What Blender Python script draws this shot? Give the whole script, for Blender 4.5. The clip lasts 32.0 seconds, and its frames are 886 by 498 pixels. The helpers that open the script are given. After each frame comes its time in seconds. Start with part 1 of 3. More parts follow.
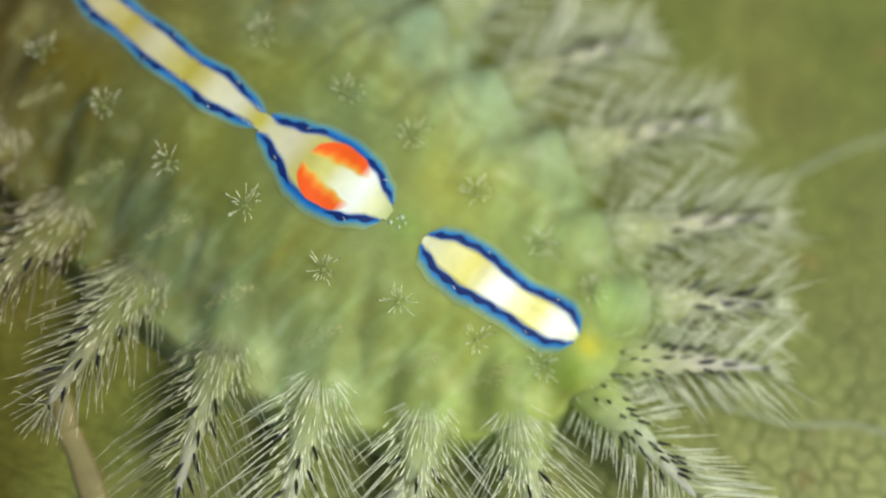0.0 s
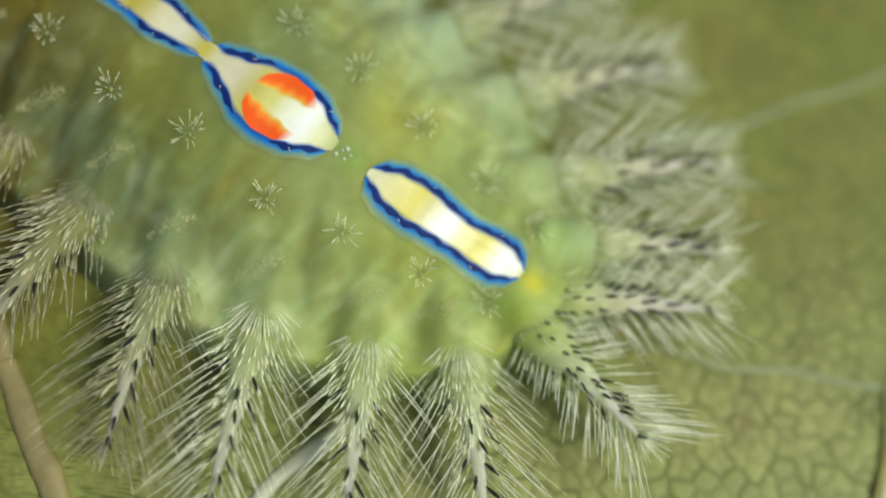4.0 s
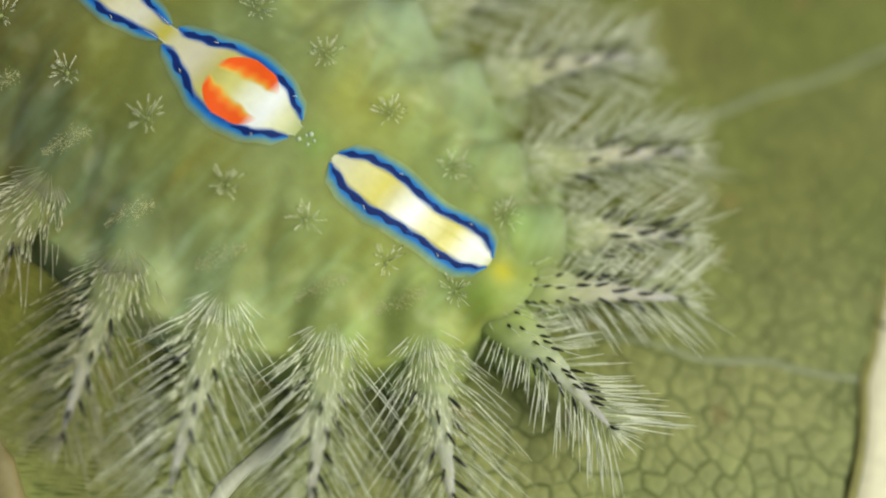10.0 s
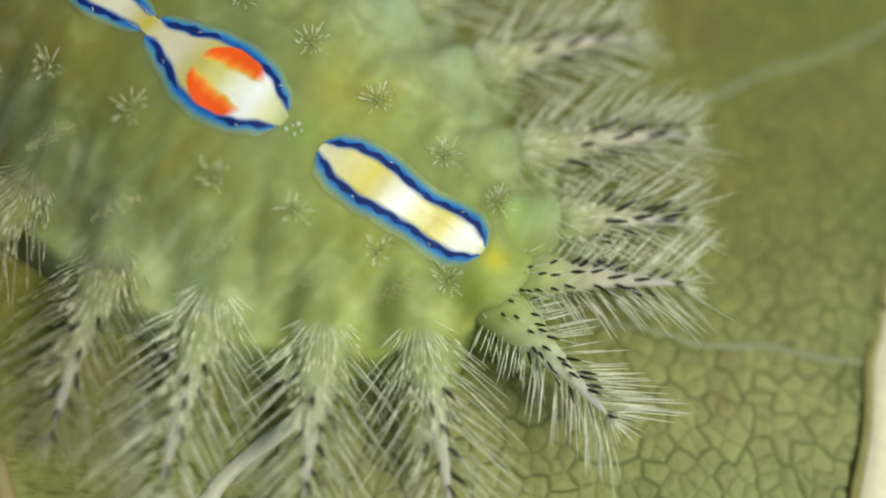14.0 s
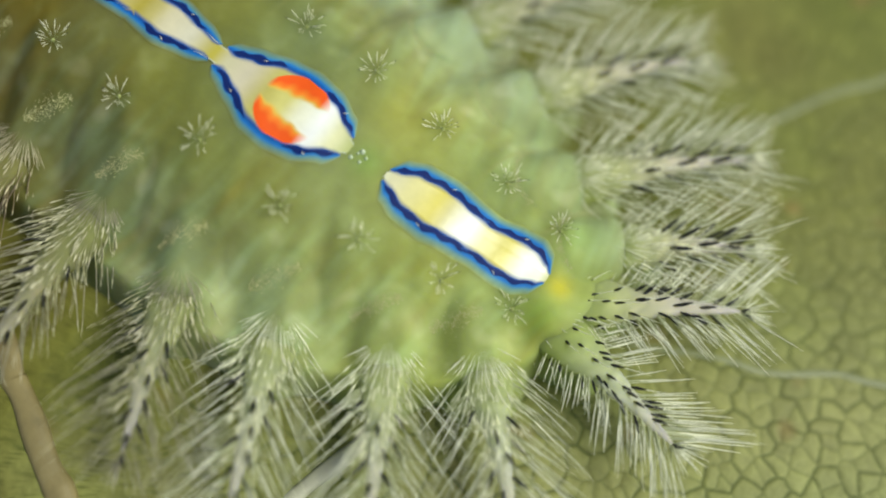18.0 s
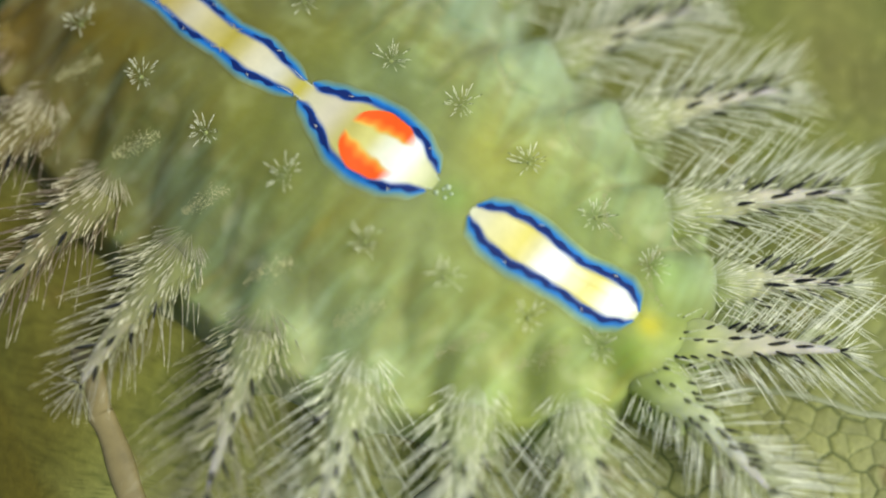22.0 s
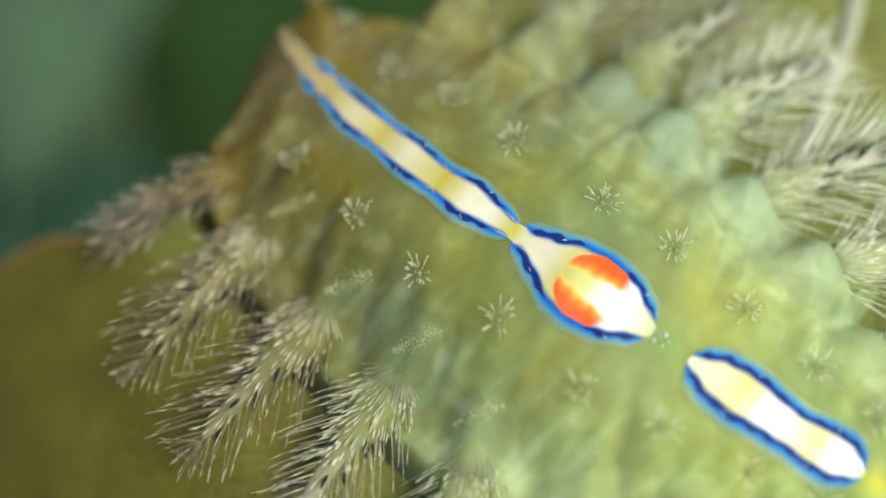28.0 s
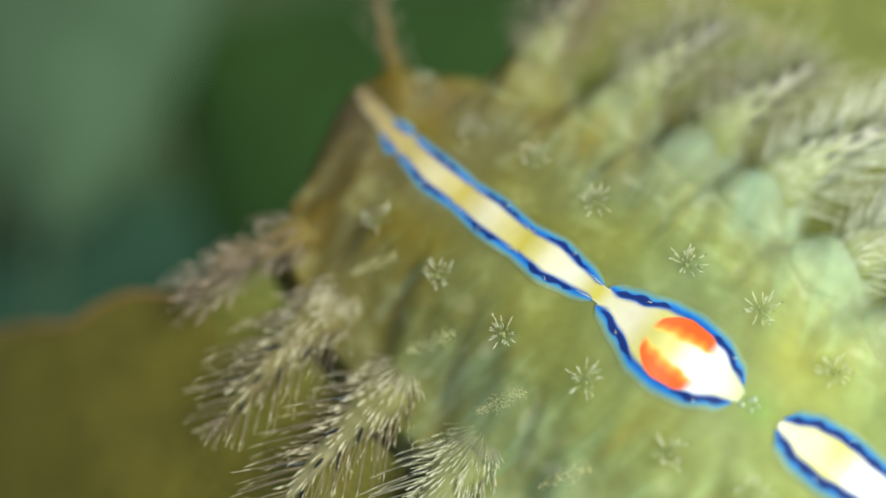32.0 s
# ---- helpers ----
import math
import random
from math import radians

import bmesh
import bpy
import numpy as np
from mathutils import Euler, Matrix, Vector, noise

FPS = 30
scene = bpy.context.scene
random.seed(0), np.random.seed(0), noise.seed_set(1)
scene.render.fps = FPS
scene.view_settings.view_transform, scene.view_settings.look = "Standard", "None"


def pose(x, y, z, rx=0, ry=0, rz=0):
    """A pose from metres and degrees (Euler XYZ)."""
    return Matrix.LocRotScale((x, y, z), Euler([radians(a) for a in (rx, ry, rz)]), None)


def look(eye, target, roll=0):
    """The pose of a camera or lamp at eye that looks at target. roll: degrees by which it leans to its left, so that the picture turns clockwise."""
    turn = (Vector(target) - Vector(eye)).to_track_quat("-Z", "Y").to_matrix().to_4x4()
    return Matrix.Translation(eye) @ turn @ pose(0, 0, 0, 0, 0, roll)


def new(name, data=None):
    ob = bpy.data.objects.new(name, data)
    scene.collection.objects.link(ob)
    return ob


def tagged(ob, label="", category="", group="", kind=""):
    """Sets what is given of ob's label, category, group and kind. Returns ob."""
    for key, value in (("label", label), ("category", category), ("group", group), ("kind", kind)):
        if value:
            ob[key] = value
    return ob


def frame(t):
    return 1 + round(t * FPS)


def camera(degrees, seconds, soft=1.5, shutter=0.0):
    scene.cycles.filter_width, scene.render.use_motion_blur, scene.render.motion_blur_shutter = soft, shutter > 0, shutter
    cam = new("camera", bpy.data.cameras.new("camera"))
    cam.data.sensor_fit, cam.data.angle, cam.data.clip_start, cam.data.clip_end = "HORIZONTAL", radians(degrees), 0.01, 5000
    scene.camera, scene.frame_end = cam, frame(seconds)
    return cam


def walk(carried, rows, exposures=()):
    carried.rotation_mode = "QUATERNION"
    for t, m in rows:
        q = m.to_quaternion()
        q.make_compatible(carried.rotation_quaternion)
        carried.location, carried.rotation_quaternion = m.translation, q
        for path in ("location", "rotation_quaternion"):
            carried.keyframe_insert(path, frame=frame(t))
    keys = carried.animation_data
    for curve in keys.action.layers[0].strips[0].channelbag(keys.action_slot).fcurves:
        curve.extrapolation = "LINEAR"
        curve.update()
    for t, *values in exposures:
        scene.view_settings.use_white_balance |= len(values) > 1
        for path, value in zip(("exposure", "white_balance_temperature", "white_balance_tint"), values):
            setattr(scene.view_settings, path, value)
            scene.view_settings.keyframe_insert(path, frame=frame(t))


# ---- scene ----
# A macro shot of a spiny caterpillar on the underside of a leaf. Lengths below are in millimetres, turned into metres by MM.
MM = 0.001
cam = camera(48.0, 32.0, soft=2.1)
cam.data.dof.use_dof = True
cam.data.dof.focus_distance = 0.0497
cam.data.dof.aperture_fstop = 8.6
PATH = [
    (0, 8.38, -14.48, 54.55, 17.42, -4.35, 35.30),
    (0.5, 8.56, -15.23, 54.45, 17.74, -5.19, 34.99),
    (1, 9.61, -15.19, 54.19, 17.47, -5.13, 34.98),
    (1.5, 9.81, -15.31, 53.54, 17.66, -5.47, 34.92),
    (2, 9.86, -16.06, 53.60, 18.14, -5.90, 34.88),
    (2.5, 10.33, -15.99, 53.19, 18.15, -5.71, 35.32),
    (3, 10.81, -16.66, 53.06, 18.12, -6.40, 35.27),
    (3.5, 11.22, -17.00, 53.17, 17.91, -6.22, 35.55),
    (4, 11.48, -16.78, 53.26, 17.98, -6.51, 35.58),
    (4.5, 11.73, -16.53, 52.97, 17.72, -6.82, 35.37),
    (6.5, 12.00, -17.75, 53.01, 19.23, -7.36, 35.44),
    (7, 11.72, -17.16, 53.00, 18.44, -7.58, 35.78),
    (7.5, 12.21, -16.98, 52.24, 18.38, -7.47, 35.28),
    (8, 12.10, -16.79, 52.36, 18.17, -7.49, 35.52),
    (8.5, 12.03, -16.95, 52.27, 18.14, -7.56, 35.52),
    (9, 12.39, -17.08, 52.22, 18.51, -7.31, 35.38),
    (9.5, 12.45, -17.22, 52.06, 18.86, -7.63, 35.26),
    (10, 12.71, -17.04, 51.80, 18.89, -7.53, 35.03),
    (10.5, 12.89, -16.79, 51.63, 18.70, -7.33, 34.86),
    (11, 12.94, -16.81, 51.65, 18.66, -7.31, 34.78),
    (11.5, 12.90, -16.85, 51.69, 18.62, -7.39, 34.71),
    (12, 13.01, -16.89, 51.66, 18.71, -7.32, 34.57),
    (12.5, 13.01, -16.83, 51.61, 18.62, -7.25, 34.31),
    (13, 13.50, -16.27, 51.23, 18.54, -6.57, 34.31),
    (13.5, 13.67, -16.11, 51.05, 18.50, -6.35, 34.14),
    (14, 13.48, -16.29, 51.11, 18.46, -6.57, 34.16),
    (14.5, 13.17, -16.48, 51.33, 18.34, -6.85, 34.13),
    (15, 12.47, -16.50, 52.20, 18.21, -6.63, 34.85),
    (15.5, 11.90, -16.81, 52.28, 18.60, -6.47, 35.04),
    (17.5, 12.42, -16.08, 50.89, 18.75, -4.96, 34.75),
    (18, 11.70, -16.14, 51.30, 18.60, -4.62, 34.99),
    (18.5, 12.06, -16.56, 51.23, 19.43, -4.19, 34.87),
    (19, 11.76, -16.35, 50.88, 19.26, -4.06, 34.72),
    (19.5, 11.88, -15.77, 50.52, 19.19, -3.69, 35.10),
    (20, 10.85, -16.13, 51.06, 19.28, -3.00, 35.55),
    (20.5, 10.59, -16.49, 51.39, 19.89, -2.41, 35.95),
    (21, 10.50, -16.62, 50.91, 20.59, -2.13, 36.01),
    (21.5, 10.43, -16.32, 51.02, 20.15, -1.85, 35.99),
    (22, 10.20, -15.92, 50.74, 19.66, -1.20, 36.20),
    (22.5, 9.96, -15.93, 50.75, 20.39, 0.53, 36.92),
    (23, 9.52, -15.97, 50.58, 20.35, 1.34, 36.79),
    (23.5, 9.23, -16.15, 50.44, 21.25, 1.46, 37.02),
    (24, 8.81, -15.51, 50.78, 21.07, 1.75, 37.12),
    (24.5, 8.38, -15.52, 50.91, 21.31, 2.59, 37.29),
    (25, 7.09, -15.77, 51.26, 21.13, 2.73, 37.46),
    (25.5, 6.39, -16.32, 52.46, 20.98, 3.16, 38.00),
    (26, 5.71, -16.73, 52.75, 21.89, 3.51, 38.46),
    (26.5, 4.99, -16.64, 52.57, 22.60, 3.39, 38.70),
    (28.5, 2.91, -16.46, 52.14, 23.46, 3.66, 39.27),
    (29, 2.28, -16.65, 52.30, 23.57, 3.45, 39.26),
    (29.5, 1.77, -17.15, 52.45, 24.55, 3.97, 39.62),
    (30, 1.04, -17.24, 52.27, 24.90, 4.77, 39.95),
    (30.5, 0.31, -16.75, 52.36, 24.82, 4.84, 39.85),
    (31, 0.59, -16.90, 52.49, 25.16, 5.16, 40.13),
    (31.5, 0.67, -17.01, 52.73, 25.39, 5.28, 40.24),
    (32, 0.56, -17.44, 53.17, 25.48, 4.89, 40.01),
]
walk(cam, [(t, pose(x * MM, y * MM, z * MM, rx, ry, rz)) for t, x, y, z, rx, ry, rz in PATH],
     exposures=((0, -0.04, 6400, 7), (4, -0.07, 6430, 8), (9, -0.15, 6480, 9), (15, -0.2, 6480, 10), (19, 0.0, 6350, 12), (23, 0.14, 6200, 14), (28.5, 0.44, 6150, 12), (32, 0.52, 6150, 10)))

# ---- light ----
world = bpy.data.worlds.new("world")
scene.world = world
world.use_nodes = True
wn = world.node_tree.nodes
sky = wn.new("ShaderNodeTexSky")
sky.sky_type, sky.sun_disc, sky.sun_elevation, sky.sun_rotation = "NISHITA", False, radians(56), radians(66)
world.node_tree.links.new(sky.outputs[0], wn["Background"].inputs[0])
wn["Background"].inputs[1].default_value = 0.062
sun = new("sun", bpy.data.lights.new("sun", "SUN"))
sun.data.energy, sun.data.angle, sun.data.color = 3.8, radians(22), (0.95, 0.97, 0.79)
sun.matrix_world = look((0.62, 0.28, 1.0), (0, 0, 0))


# ---- materials ----
def material(name, color, rough=0.5, vary=0.25, scale=900.0, bump=0.0, sss=0.0, attr="", spec=0.5, trans=0.0, grain=6.0, alpha=1.0):
    """A principled material with colour variation at two scales; attr: a colour attribute that holds the pigment."""
    m = bpy.data.materials.new(name)
    m.use_nodes = True
    nt = m.node_tree
    b = nt.nodes["Principled BSDF"]
    b.inputs["Roughness"].default_value = rough
    b.inputs["Specular IOR Level"].default_value = spec
    geo = nt.nodes.new("ShaderNodeTexCoord")
    big, small = nt.nodes.new("ShaderNodeTexNoise"), nt.nodes.new("ShaderNodeTexNoise")
    big.inputs["Scale"].default_value, small.inputs["Scale"].default_value = scale / 3, scale * grain / 3
    big.inputs["Detail"].default_value, small.inputs["Detail"].default_value = 3, 4
    for n in (big, small):
        nt.links.new(geo.outputs["Object"], n.inputs["Vector"])
    add = nt.nodes.new("ShaderNodeMath")
    add.operation = "ADD"
    nt.links.new(big.outputs["Fac"], add.inputs[0])
    nt.links.new(small.outputs["Fac"], add.inputs[1])
    ramp = nt.nodes.new("ShaderNodeMapRange")
    ramp.inputs["From Min"].default_value, ramp.inputs["From Max"].default_value = 0.65, 1.35
    ramp.inputs["To Min"].default_value, ramp.inputs["To Max"].default_value = 1 - vary, 1 + vary
    nt.links.new(add.outputs[0], ramp.inputs["Value"])
    mul = nt.nodes.new("ShaderNodeVectorMath")
    mul.operation = "MULTIPLY"
    if attr:
        src = nt.nodes.new("ShaderNodeAttribute")
        src.attribute_name = attr
        nt.links.new(src.outputs["Color"], mul.inputs[0])
    else:
        mul.inputs[0].default_value = color
    nt.links.new(ramp.outputs[0], mul.inputs[1])
    nt.links.new(mul.outputs[0], b.inputs["Base Color"])
    if sss:
        b.inputs["Subsurface Weight"].default_value = sss
        b.inputs["Subsurface Radius"].default_value = (1.0, 1.0, 0.35)
        b.inputs["Subsurface Scale"].default_value = 0.002
    if trans:
        b.inputs["Transmission Weight"].default_value = trans
    b.inputs["Alpha"].default_value = alpha
    if bump:
        bn = nt.nodes.new("ShaderNodeBump")
        bn.inputs["Strength"].default_value, bn.inputs["Distance"].default_value = bump, 0.0002
        nt.links.new(small.outputs["Fac"], bn.inputs["Height"])
        nt.links.new(bn.outputs[0], b.inputs["Normal"])
    return m


M_LEAF = material("leaf_underside", (0.3, 0.3, 0.1), 0.6, 0.22, 900, 0.4, attr="pigment", spec=0.25)
M_VEIN = material("leaf_vein", (0.85, 0.77, 0.52), 0.5, 0.15, 700, 0.2)
M_VEIN2 = material("thin_vein", (0.205, 0.225, 0.098), 0.5, 0.15, 700, 0.2)
M_VEIN3 = material("ochre_vein", (0.25, 0.20, 0.085), 0.5, 0.2, 700, 0.2)
M_VEIN4 = material("grey_vein", (0.52, 0.51, 0.38), 0.5, 0.15, 700, 0.2)
M_VEIN5 = material("dull_vein", (0.36, 0.36, 0.24), 0.5, 0.15, 700, 0.2)
M_RIM = material("leaf_rim", (0.22, 0.12, 0.03), 0.6, 0.3, 800, 0.2)
M_BODY = material("caterpillar_skin", (0.36, 0.43, 0.14), 0.6, 0.1, 500, 0.15, sss=0.6, attr="pigment", spec=0.08)
M_STRIPE = material("cream_stripe", (0.8, 0.75, 0.4), 0.4, 0.07, 900, 0.1, attr="pigment")
M_EDGE = material("stripe_edge", (0.02, 0.16, 0.46), 0.6, 0.12, 1500, spec=0.15, attr="pigment")
M_BEAD = material("bead_skin", (0.48, 0.56, 0.38), 0.2, 0.2, 1500)
M_GRAIN = material("grain_skin", (0.44, 0.42, 0.2), 0.4, 0.15, 1500)
M_WART = material("wart_skin", (0.34, 0.38, 0.13), 0.45, 0.15, 1200, 0.2)
M_HEAD = material("head_yellow", (0.46, 0.46, 0.04), 0.35, 0.2, 1200, 0.1)
M_SHAFT = material("spine_shaft", (0.36, 0.43, 0.18), 0.45, 0.2, 1200, 0.2, sss=0.25)
M_NEEDLE = material("needle_pale", (0.87, 0.87, 0.69), 0.3, 0.15, 1500)
M_TIP = material("needle_tip", (0.95, 0.93, 0.70), 0.3, 0.1, 1500)
M_ROOT = material("needle_root", (0.52, 0.55, 0.34), 0.35, 0.2, 1500)
# Rear needles: tan of their own, with the rear's shade mixed into the colour.
M_TAN = material("needle_tan", (0.19, 0.14, 0.095), 0.35, 0.25, 1500)
M_DULL = material("needle_dull", (0.30, 0.275, 0.19), 0.35, 0.2, 1500)
M_DULLTIP = material("needle_dull_tip", (0.70, 0.66, 0.46), 0.35, 0.15, 1500)
M_TANTIP = material("needle_tan_tip", (0.64, 0.57, 0.38), 0.35, 0.2, 1500)
M_BROWNTIP = material("needle_brown_tip", (0.42, 0.32, 0.23), 0.35, 0.2, 1500)
M_STEM = material("rosette_stem", (0.27, 0.31, 0.11), 0.5, 0.2, 1500)
M_DULLROOT = material("needle_dull_root", (0.38, 0.37, 0.2), 0.35, 0.2, 1500)
M_TANROOT = material("needle_tan_root", (0.24, 0.185, 0.10), 0.35, 0.2, 1500)
M_BLACK = material("needle_black", (0.012, 0.012, 0.014), 0.35, 0.3, 2000)
M_GROUND = material("ground_green", (0.03, 0.05, 0.012), 0.9, 0.5, 40)
M_FAR = material("far_leaf", (0.022, 0.05, 0.011), 0.85, 0.3, 120, spec=0.1)
M_TEAL = material("far_leaf_teal", (0.024, 0.058, 0.034), 0.85, 0.3, 120, spec=0.1)
M_FAR2 = material("far_leaf_pale", (0.052, 0.088, 0.048), 0.85, 0.3, 120, spec=0.1)


# ---- helpers of this scene ----
def grid_mesh(name, xs, ys, zs, mats, pigment=None):
    """A sheet from arrays of one shape, in millimetres."""
    n, m = xs.shape
    co = np.stack([xs, ys, zs], -1).reshape(-1, 3) * MM
    i = np.arange((n - 1) * (m - 1))
    a = (i // (m - 1)) * m + i % (m - 1)
    faces = np.stack([a, a + m, a + m + 1, a + 1], 1)
    return raw_mesh(name, co, faces, mats, None if pigment is None else pigment.reshape(-1, 3))


def raw_mesh(name, co, faces, mats, pigment=None, slots=None, smooth=True):
    me = bpy.data.meshes.new(name)
    me.from_pydata(np.asarray(co).tolist(), [], faces if isinstance(faces, list) else faces.tolist())
    for mt in mats:
        me.materials.append(mt)
    if slots is not None:
        me.polygons.foreach_set("material_index", np.asarray(slots, np.int32))
    if smooth:
        me.polygons.foreach_set("use_smooth", np.ones(len(me.polygons), bool))
    if pigment is not None:
        at = me.color_attributes.new("pigment", "FLOAT_COLOR", "POINT")
        at.data.foreach_set("color", np.c_[pigment, np.ones(len(pigment))].astype(np.float32).ravel())
    me.update()
    return me


def part(name, me, parent, label=""):
    ob = new(name, me)
    ob.parent = parent
    return tagged(ob, label) if label else ob


def keys(u, table):
    """Smooth interpolation in a table of (u, value, value...)."""
    table = np.array(table, float)
    u = np.asarray(u, float)
    i = np.clip(np.searchsorted(table[:, 0], u) - 1, 0, len(table) - 2)
    t = np.clip((u - table[i, 0]) / (table[i + 1, 0] - table[i, 0]), 0, 1)
    t = t * t * (3 - 2 * t) * 0.6 + t * 0.4
    out = table[i, 1:] + (table[i + 1, 1:] - table[i, 1:]) * t[..., None]
    return out[..., 0] if table.shape[1] == 2 else out


def tube(points, radii, sides=8, cap=True):
    """Vertices and faces of a round tube through points (mm)."""
    pts = np.asarray(points, float)
    d = np.gradient(pts, axis=0)
    d /= np.linalg.norm(d, axis=1)[:, None]
    side = np.cross(d, (0.0, 0.0, 1.0))
    side /= np.linalg.norm(side, axis=1)[:, None] + 1e-9
    up = np.cross(side, d)
    ang = np.linspace(0, 2 * np.pi, sides, endpoint=False)
    ring = np.cos(ang)[None, :, None] * side[:, None] + np.sin(ang)[None, :, None] * up[:, None]
    co = (pts[:, None] + ring * np.asarray(radii, float)[:, None, None]).reshape(-1, 3)
    faces = []
    for k in range(len(pts) - 1):
        for s in range(sides):
            a, b = k * sides + s, k * sides + (s + 1) % sides
            faces.append((a, b, b + sides, a + sides))
    if cap:
        faces.append(tuple(range(sides))[::-1])
        faces.append(tuple((len(pts) - 1) * sides + s for s in range(sides)))
    return co * MM, faces


rng = np.random.default_rng(7)

# ---- the leaf: one tilting blade seen from below, with raised veins ----
def leaf_dip(x, y):
    """The blade falls away beyond the stout side vein, towards its free margin."""
    far = -(x + 9.2) * 0.47 - (y + 19.0) * 0.88
    far = np.where(far > 0, far ** 2 / (far + 1.5), 0.0)
    return -0.45 * far - 0.012 * far ** 2 - 0.0009 * np.maximum(0, x - 30) ** 2


def leaf_swell(x, y):
    """The blade's slight swells."""
    return 0.12 * np.sin(x * 0.35 + 1) * np.sin(y * 0.3)


def leaf_net(x, y, spacing, jitter, seed):
    """An uneven net of cells: the distance to the cell's border, and whether that border is one of the stouter ones between groups of cells."""
    r = np.random.default_rng(seed)
    offs = r.random((160, 160, 2)) * jitter + (1 - jitter) / 2
    stout = r.random((60, 60, 2)) * 0.9
    gx, gy = x / spacing, y / spacing

    def group(sx, sy):
        best, who = np.full(sx.shape, 9.0), np.zeros(sx.shape, int)
        bx, by = sx / 3.1, sy / 2.6
        jx, jy = np.floor(bx).astype(int), np.floor(by).astype(int)
        for dx in (-1, 0, 1):
            for dy in (-1, 0, 1):
                o = stout[(jx + dx) % 60, (jy + dy) % 60]
                d = np.hypot(jx + dx + o[..., 0] - bx, jy + dy + o[..., 1] - by)
                who = np.where(d < best, (jx + dx) * 1000 + jy + dy, who)
                best = np.minimum(best, d)
        return who

    ix, iy = np.floor(gx).astype(int), np.floor(gy).astype(int)
    f1, f2 = np.full(x.shape, 9.0), np.full(x.shape, 9.0)
    a1, a2 = np.zeros(x.shape + (2,)), np.zeros(x.shape + (2,))
    for dx in (-2, -1, 0, 1, 2):
        for dy in (-2, -1, 0, 1, 2):
            o = offs[(ix + dx) % 160, (iy + dy) % 160]
            q = np.stack([ix + dx + o[..., 0], iy + dy + o[..., 1]], -1)
            d = np.hypot(q[..., 0] - gx, q[..., 1] - gy)
            near, second = d < f1, (d >= f1) & (d < f2)
            a2 = np.where(near[..., None], a1, np.where(second[..., None], q, a2))
            f2 = np.where(near, f1, np.where(second, d, f2))
            a1 = np.where(near[..., None], q, a1)
            f1 = np.where(near, d, f1)
    span = np.hypot(a1[..., 0] - a2[..., 0], a1[..., 1] - a2[..., 1])
    edge = (f2 ** 2 - f1 ** 2) / (2 * span) * spacing
    tint = np.sin(a1[..., 0] * 12.9898 + a1[..., 1] * 78.233) * 0.5
    return edge, group(a1[..., 0], a1[..., 1]) != group(a2[..., 0], a2[..., 1]), tint


leaf = tagged(new("leaf"), "olive-green underside of a living leaf with raised pale veins", "leaf")
# margin of the blade near the caterpillar's tail, from below to above: x as a function of y
MARGIN = [(-70, -88), (-40, -66), (-22.8, -45.6), (-16.5, -36.2), (-11.2, -29.8), (-4, -26.5), (3, -25.5), (9, -24.5), (16, -23.5), (30, -22), (70, -30)]
leaf_y = np.concatenate([np.arange(-62, -26, 0.8), np.arange(-26, -16, 0.3), np.arange(-16, 31, 0.085), np.arange(31, 62, 0.8)])
leaf_s = np.concatenate([np.linspace(0, 0.26, 90), np.linspace(0.261, 0.51, 360), np.linspace(0.514, 1, 50)])
gy, gs = np.meshgrid(leaf_y, leaf_s)
x_left = keys(gy, MARGIN) + 0.35 * np.sin(gy * 0.9) + 0.2 * np.sin(gy * 2.3)
gx = x_left + (96 - x_left) * gs ** 1.0
wob_x = gx + 0.4 * np.sin(gy * 0.5) + 0.06 * np.sin(gy * 2.9 + gx)
wob_y = gy + 0.4 * np.sin(gx * 0.4) + 0.06 * np.sin(gx * 3.1 - gy)
edge, stout, cell_tint = leaf_net(wob_x + 40, wob_y + 40, 1.08, 0.9, 5)
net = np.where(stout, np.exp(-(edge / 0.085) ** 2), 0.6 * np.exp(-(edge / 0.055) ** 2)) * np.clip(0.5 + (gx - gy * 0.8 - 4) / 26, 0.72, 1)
gz = leaf_dip(gx, gy) - 0.06 * net + 0.07 * np.minimum(edge, 0.5) + leaf_swell(gx, gy)
blotch = np.array([noise.noise((a * 0.16, b * 0.16, 1.7)) for a, b in zip(gx.ravel()[::1], gy.ravel()[::1])]).reshape(gx.shape)
# Cells pale towards +x and -y; the dimmer side's shade is in the colour.
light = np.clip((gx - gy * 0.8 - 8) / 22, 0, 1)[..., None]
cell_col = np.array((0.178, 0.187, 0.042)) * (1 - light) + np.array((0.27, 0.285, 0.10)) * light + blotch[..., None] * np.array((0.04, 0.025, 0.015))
cell_col = cell_col * (1 + 0.16 * cell_tint[..., None])
vein_col = np.array((0.055, 0.075, 0.012))
pig = cell_col + (vein_col - cell_col) * (net * 0.85)[..., None]
spots = np.clip((np.array([noise.noise((a * 0.45, b * 0.45, 9.1)) for a, b in zip(gx.ravel(), gy.ravel())]).reshape(gx.shape)) - 0.46, 0, 0.2) * 3
pig = pig + (np.array((0.23, 0.155, 0.05)) - pig) * spots[..., None]
# Brown tinge where the blade falls away, with the shade there painted in.
shade_brown = np.clip(-leaf_dip(gx, gy) * 0.9 + 0.25 * blotch, 0, 1)[..., None] * (gx < 20)[..., None]
# The dimness under the rear spines is painted with the same brown.
shade_brown = np.maximum(shade_brown, (np.clip((-5 - gx) / 5, 0, 1) * np.clip((-8.5 - gy) / 5, 0, 1) * (0.85 + 0.3 * blotch))[..., None].clip(0, 1))
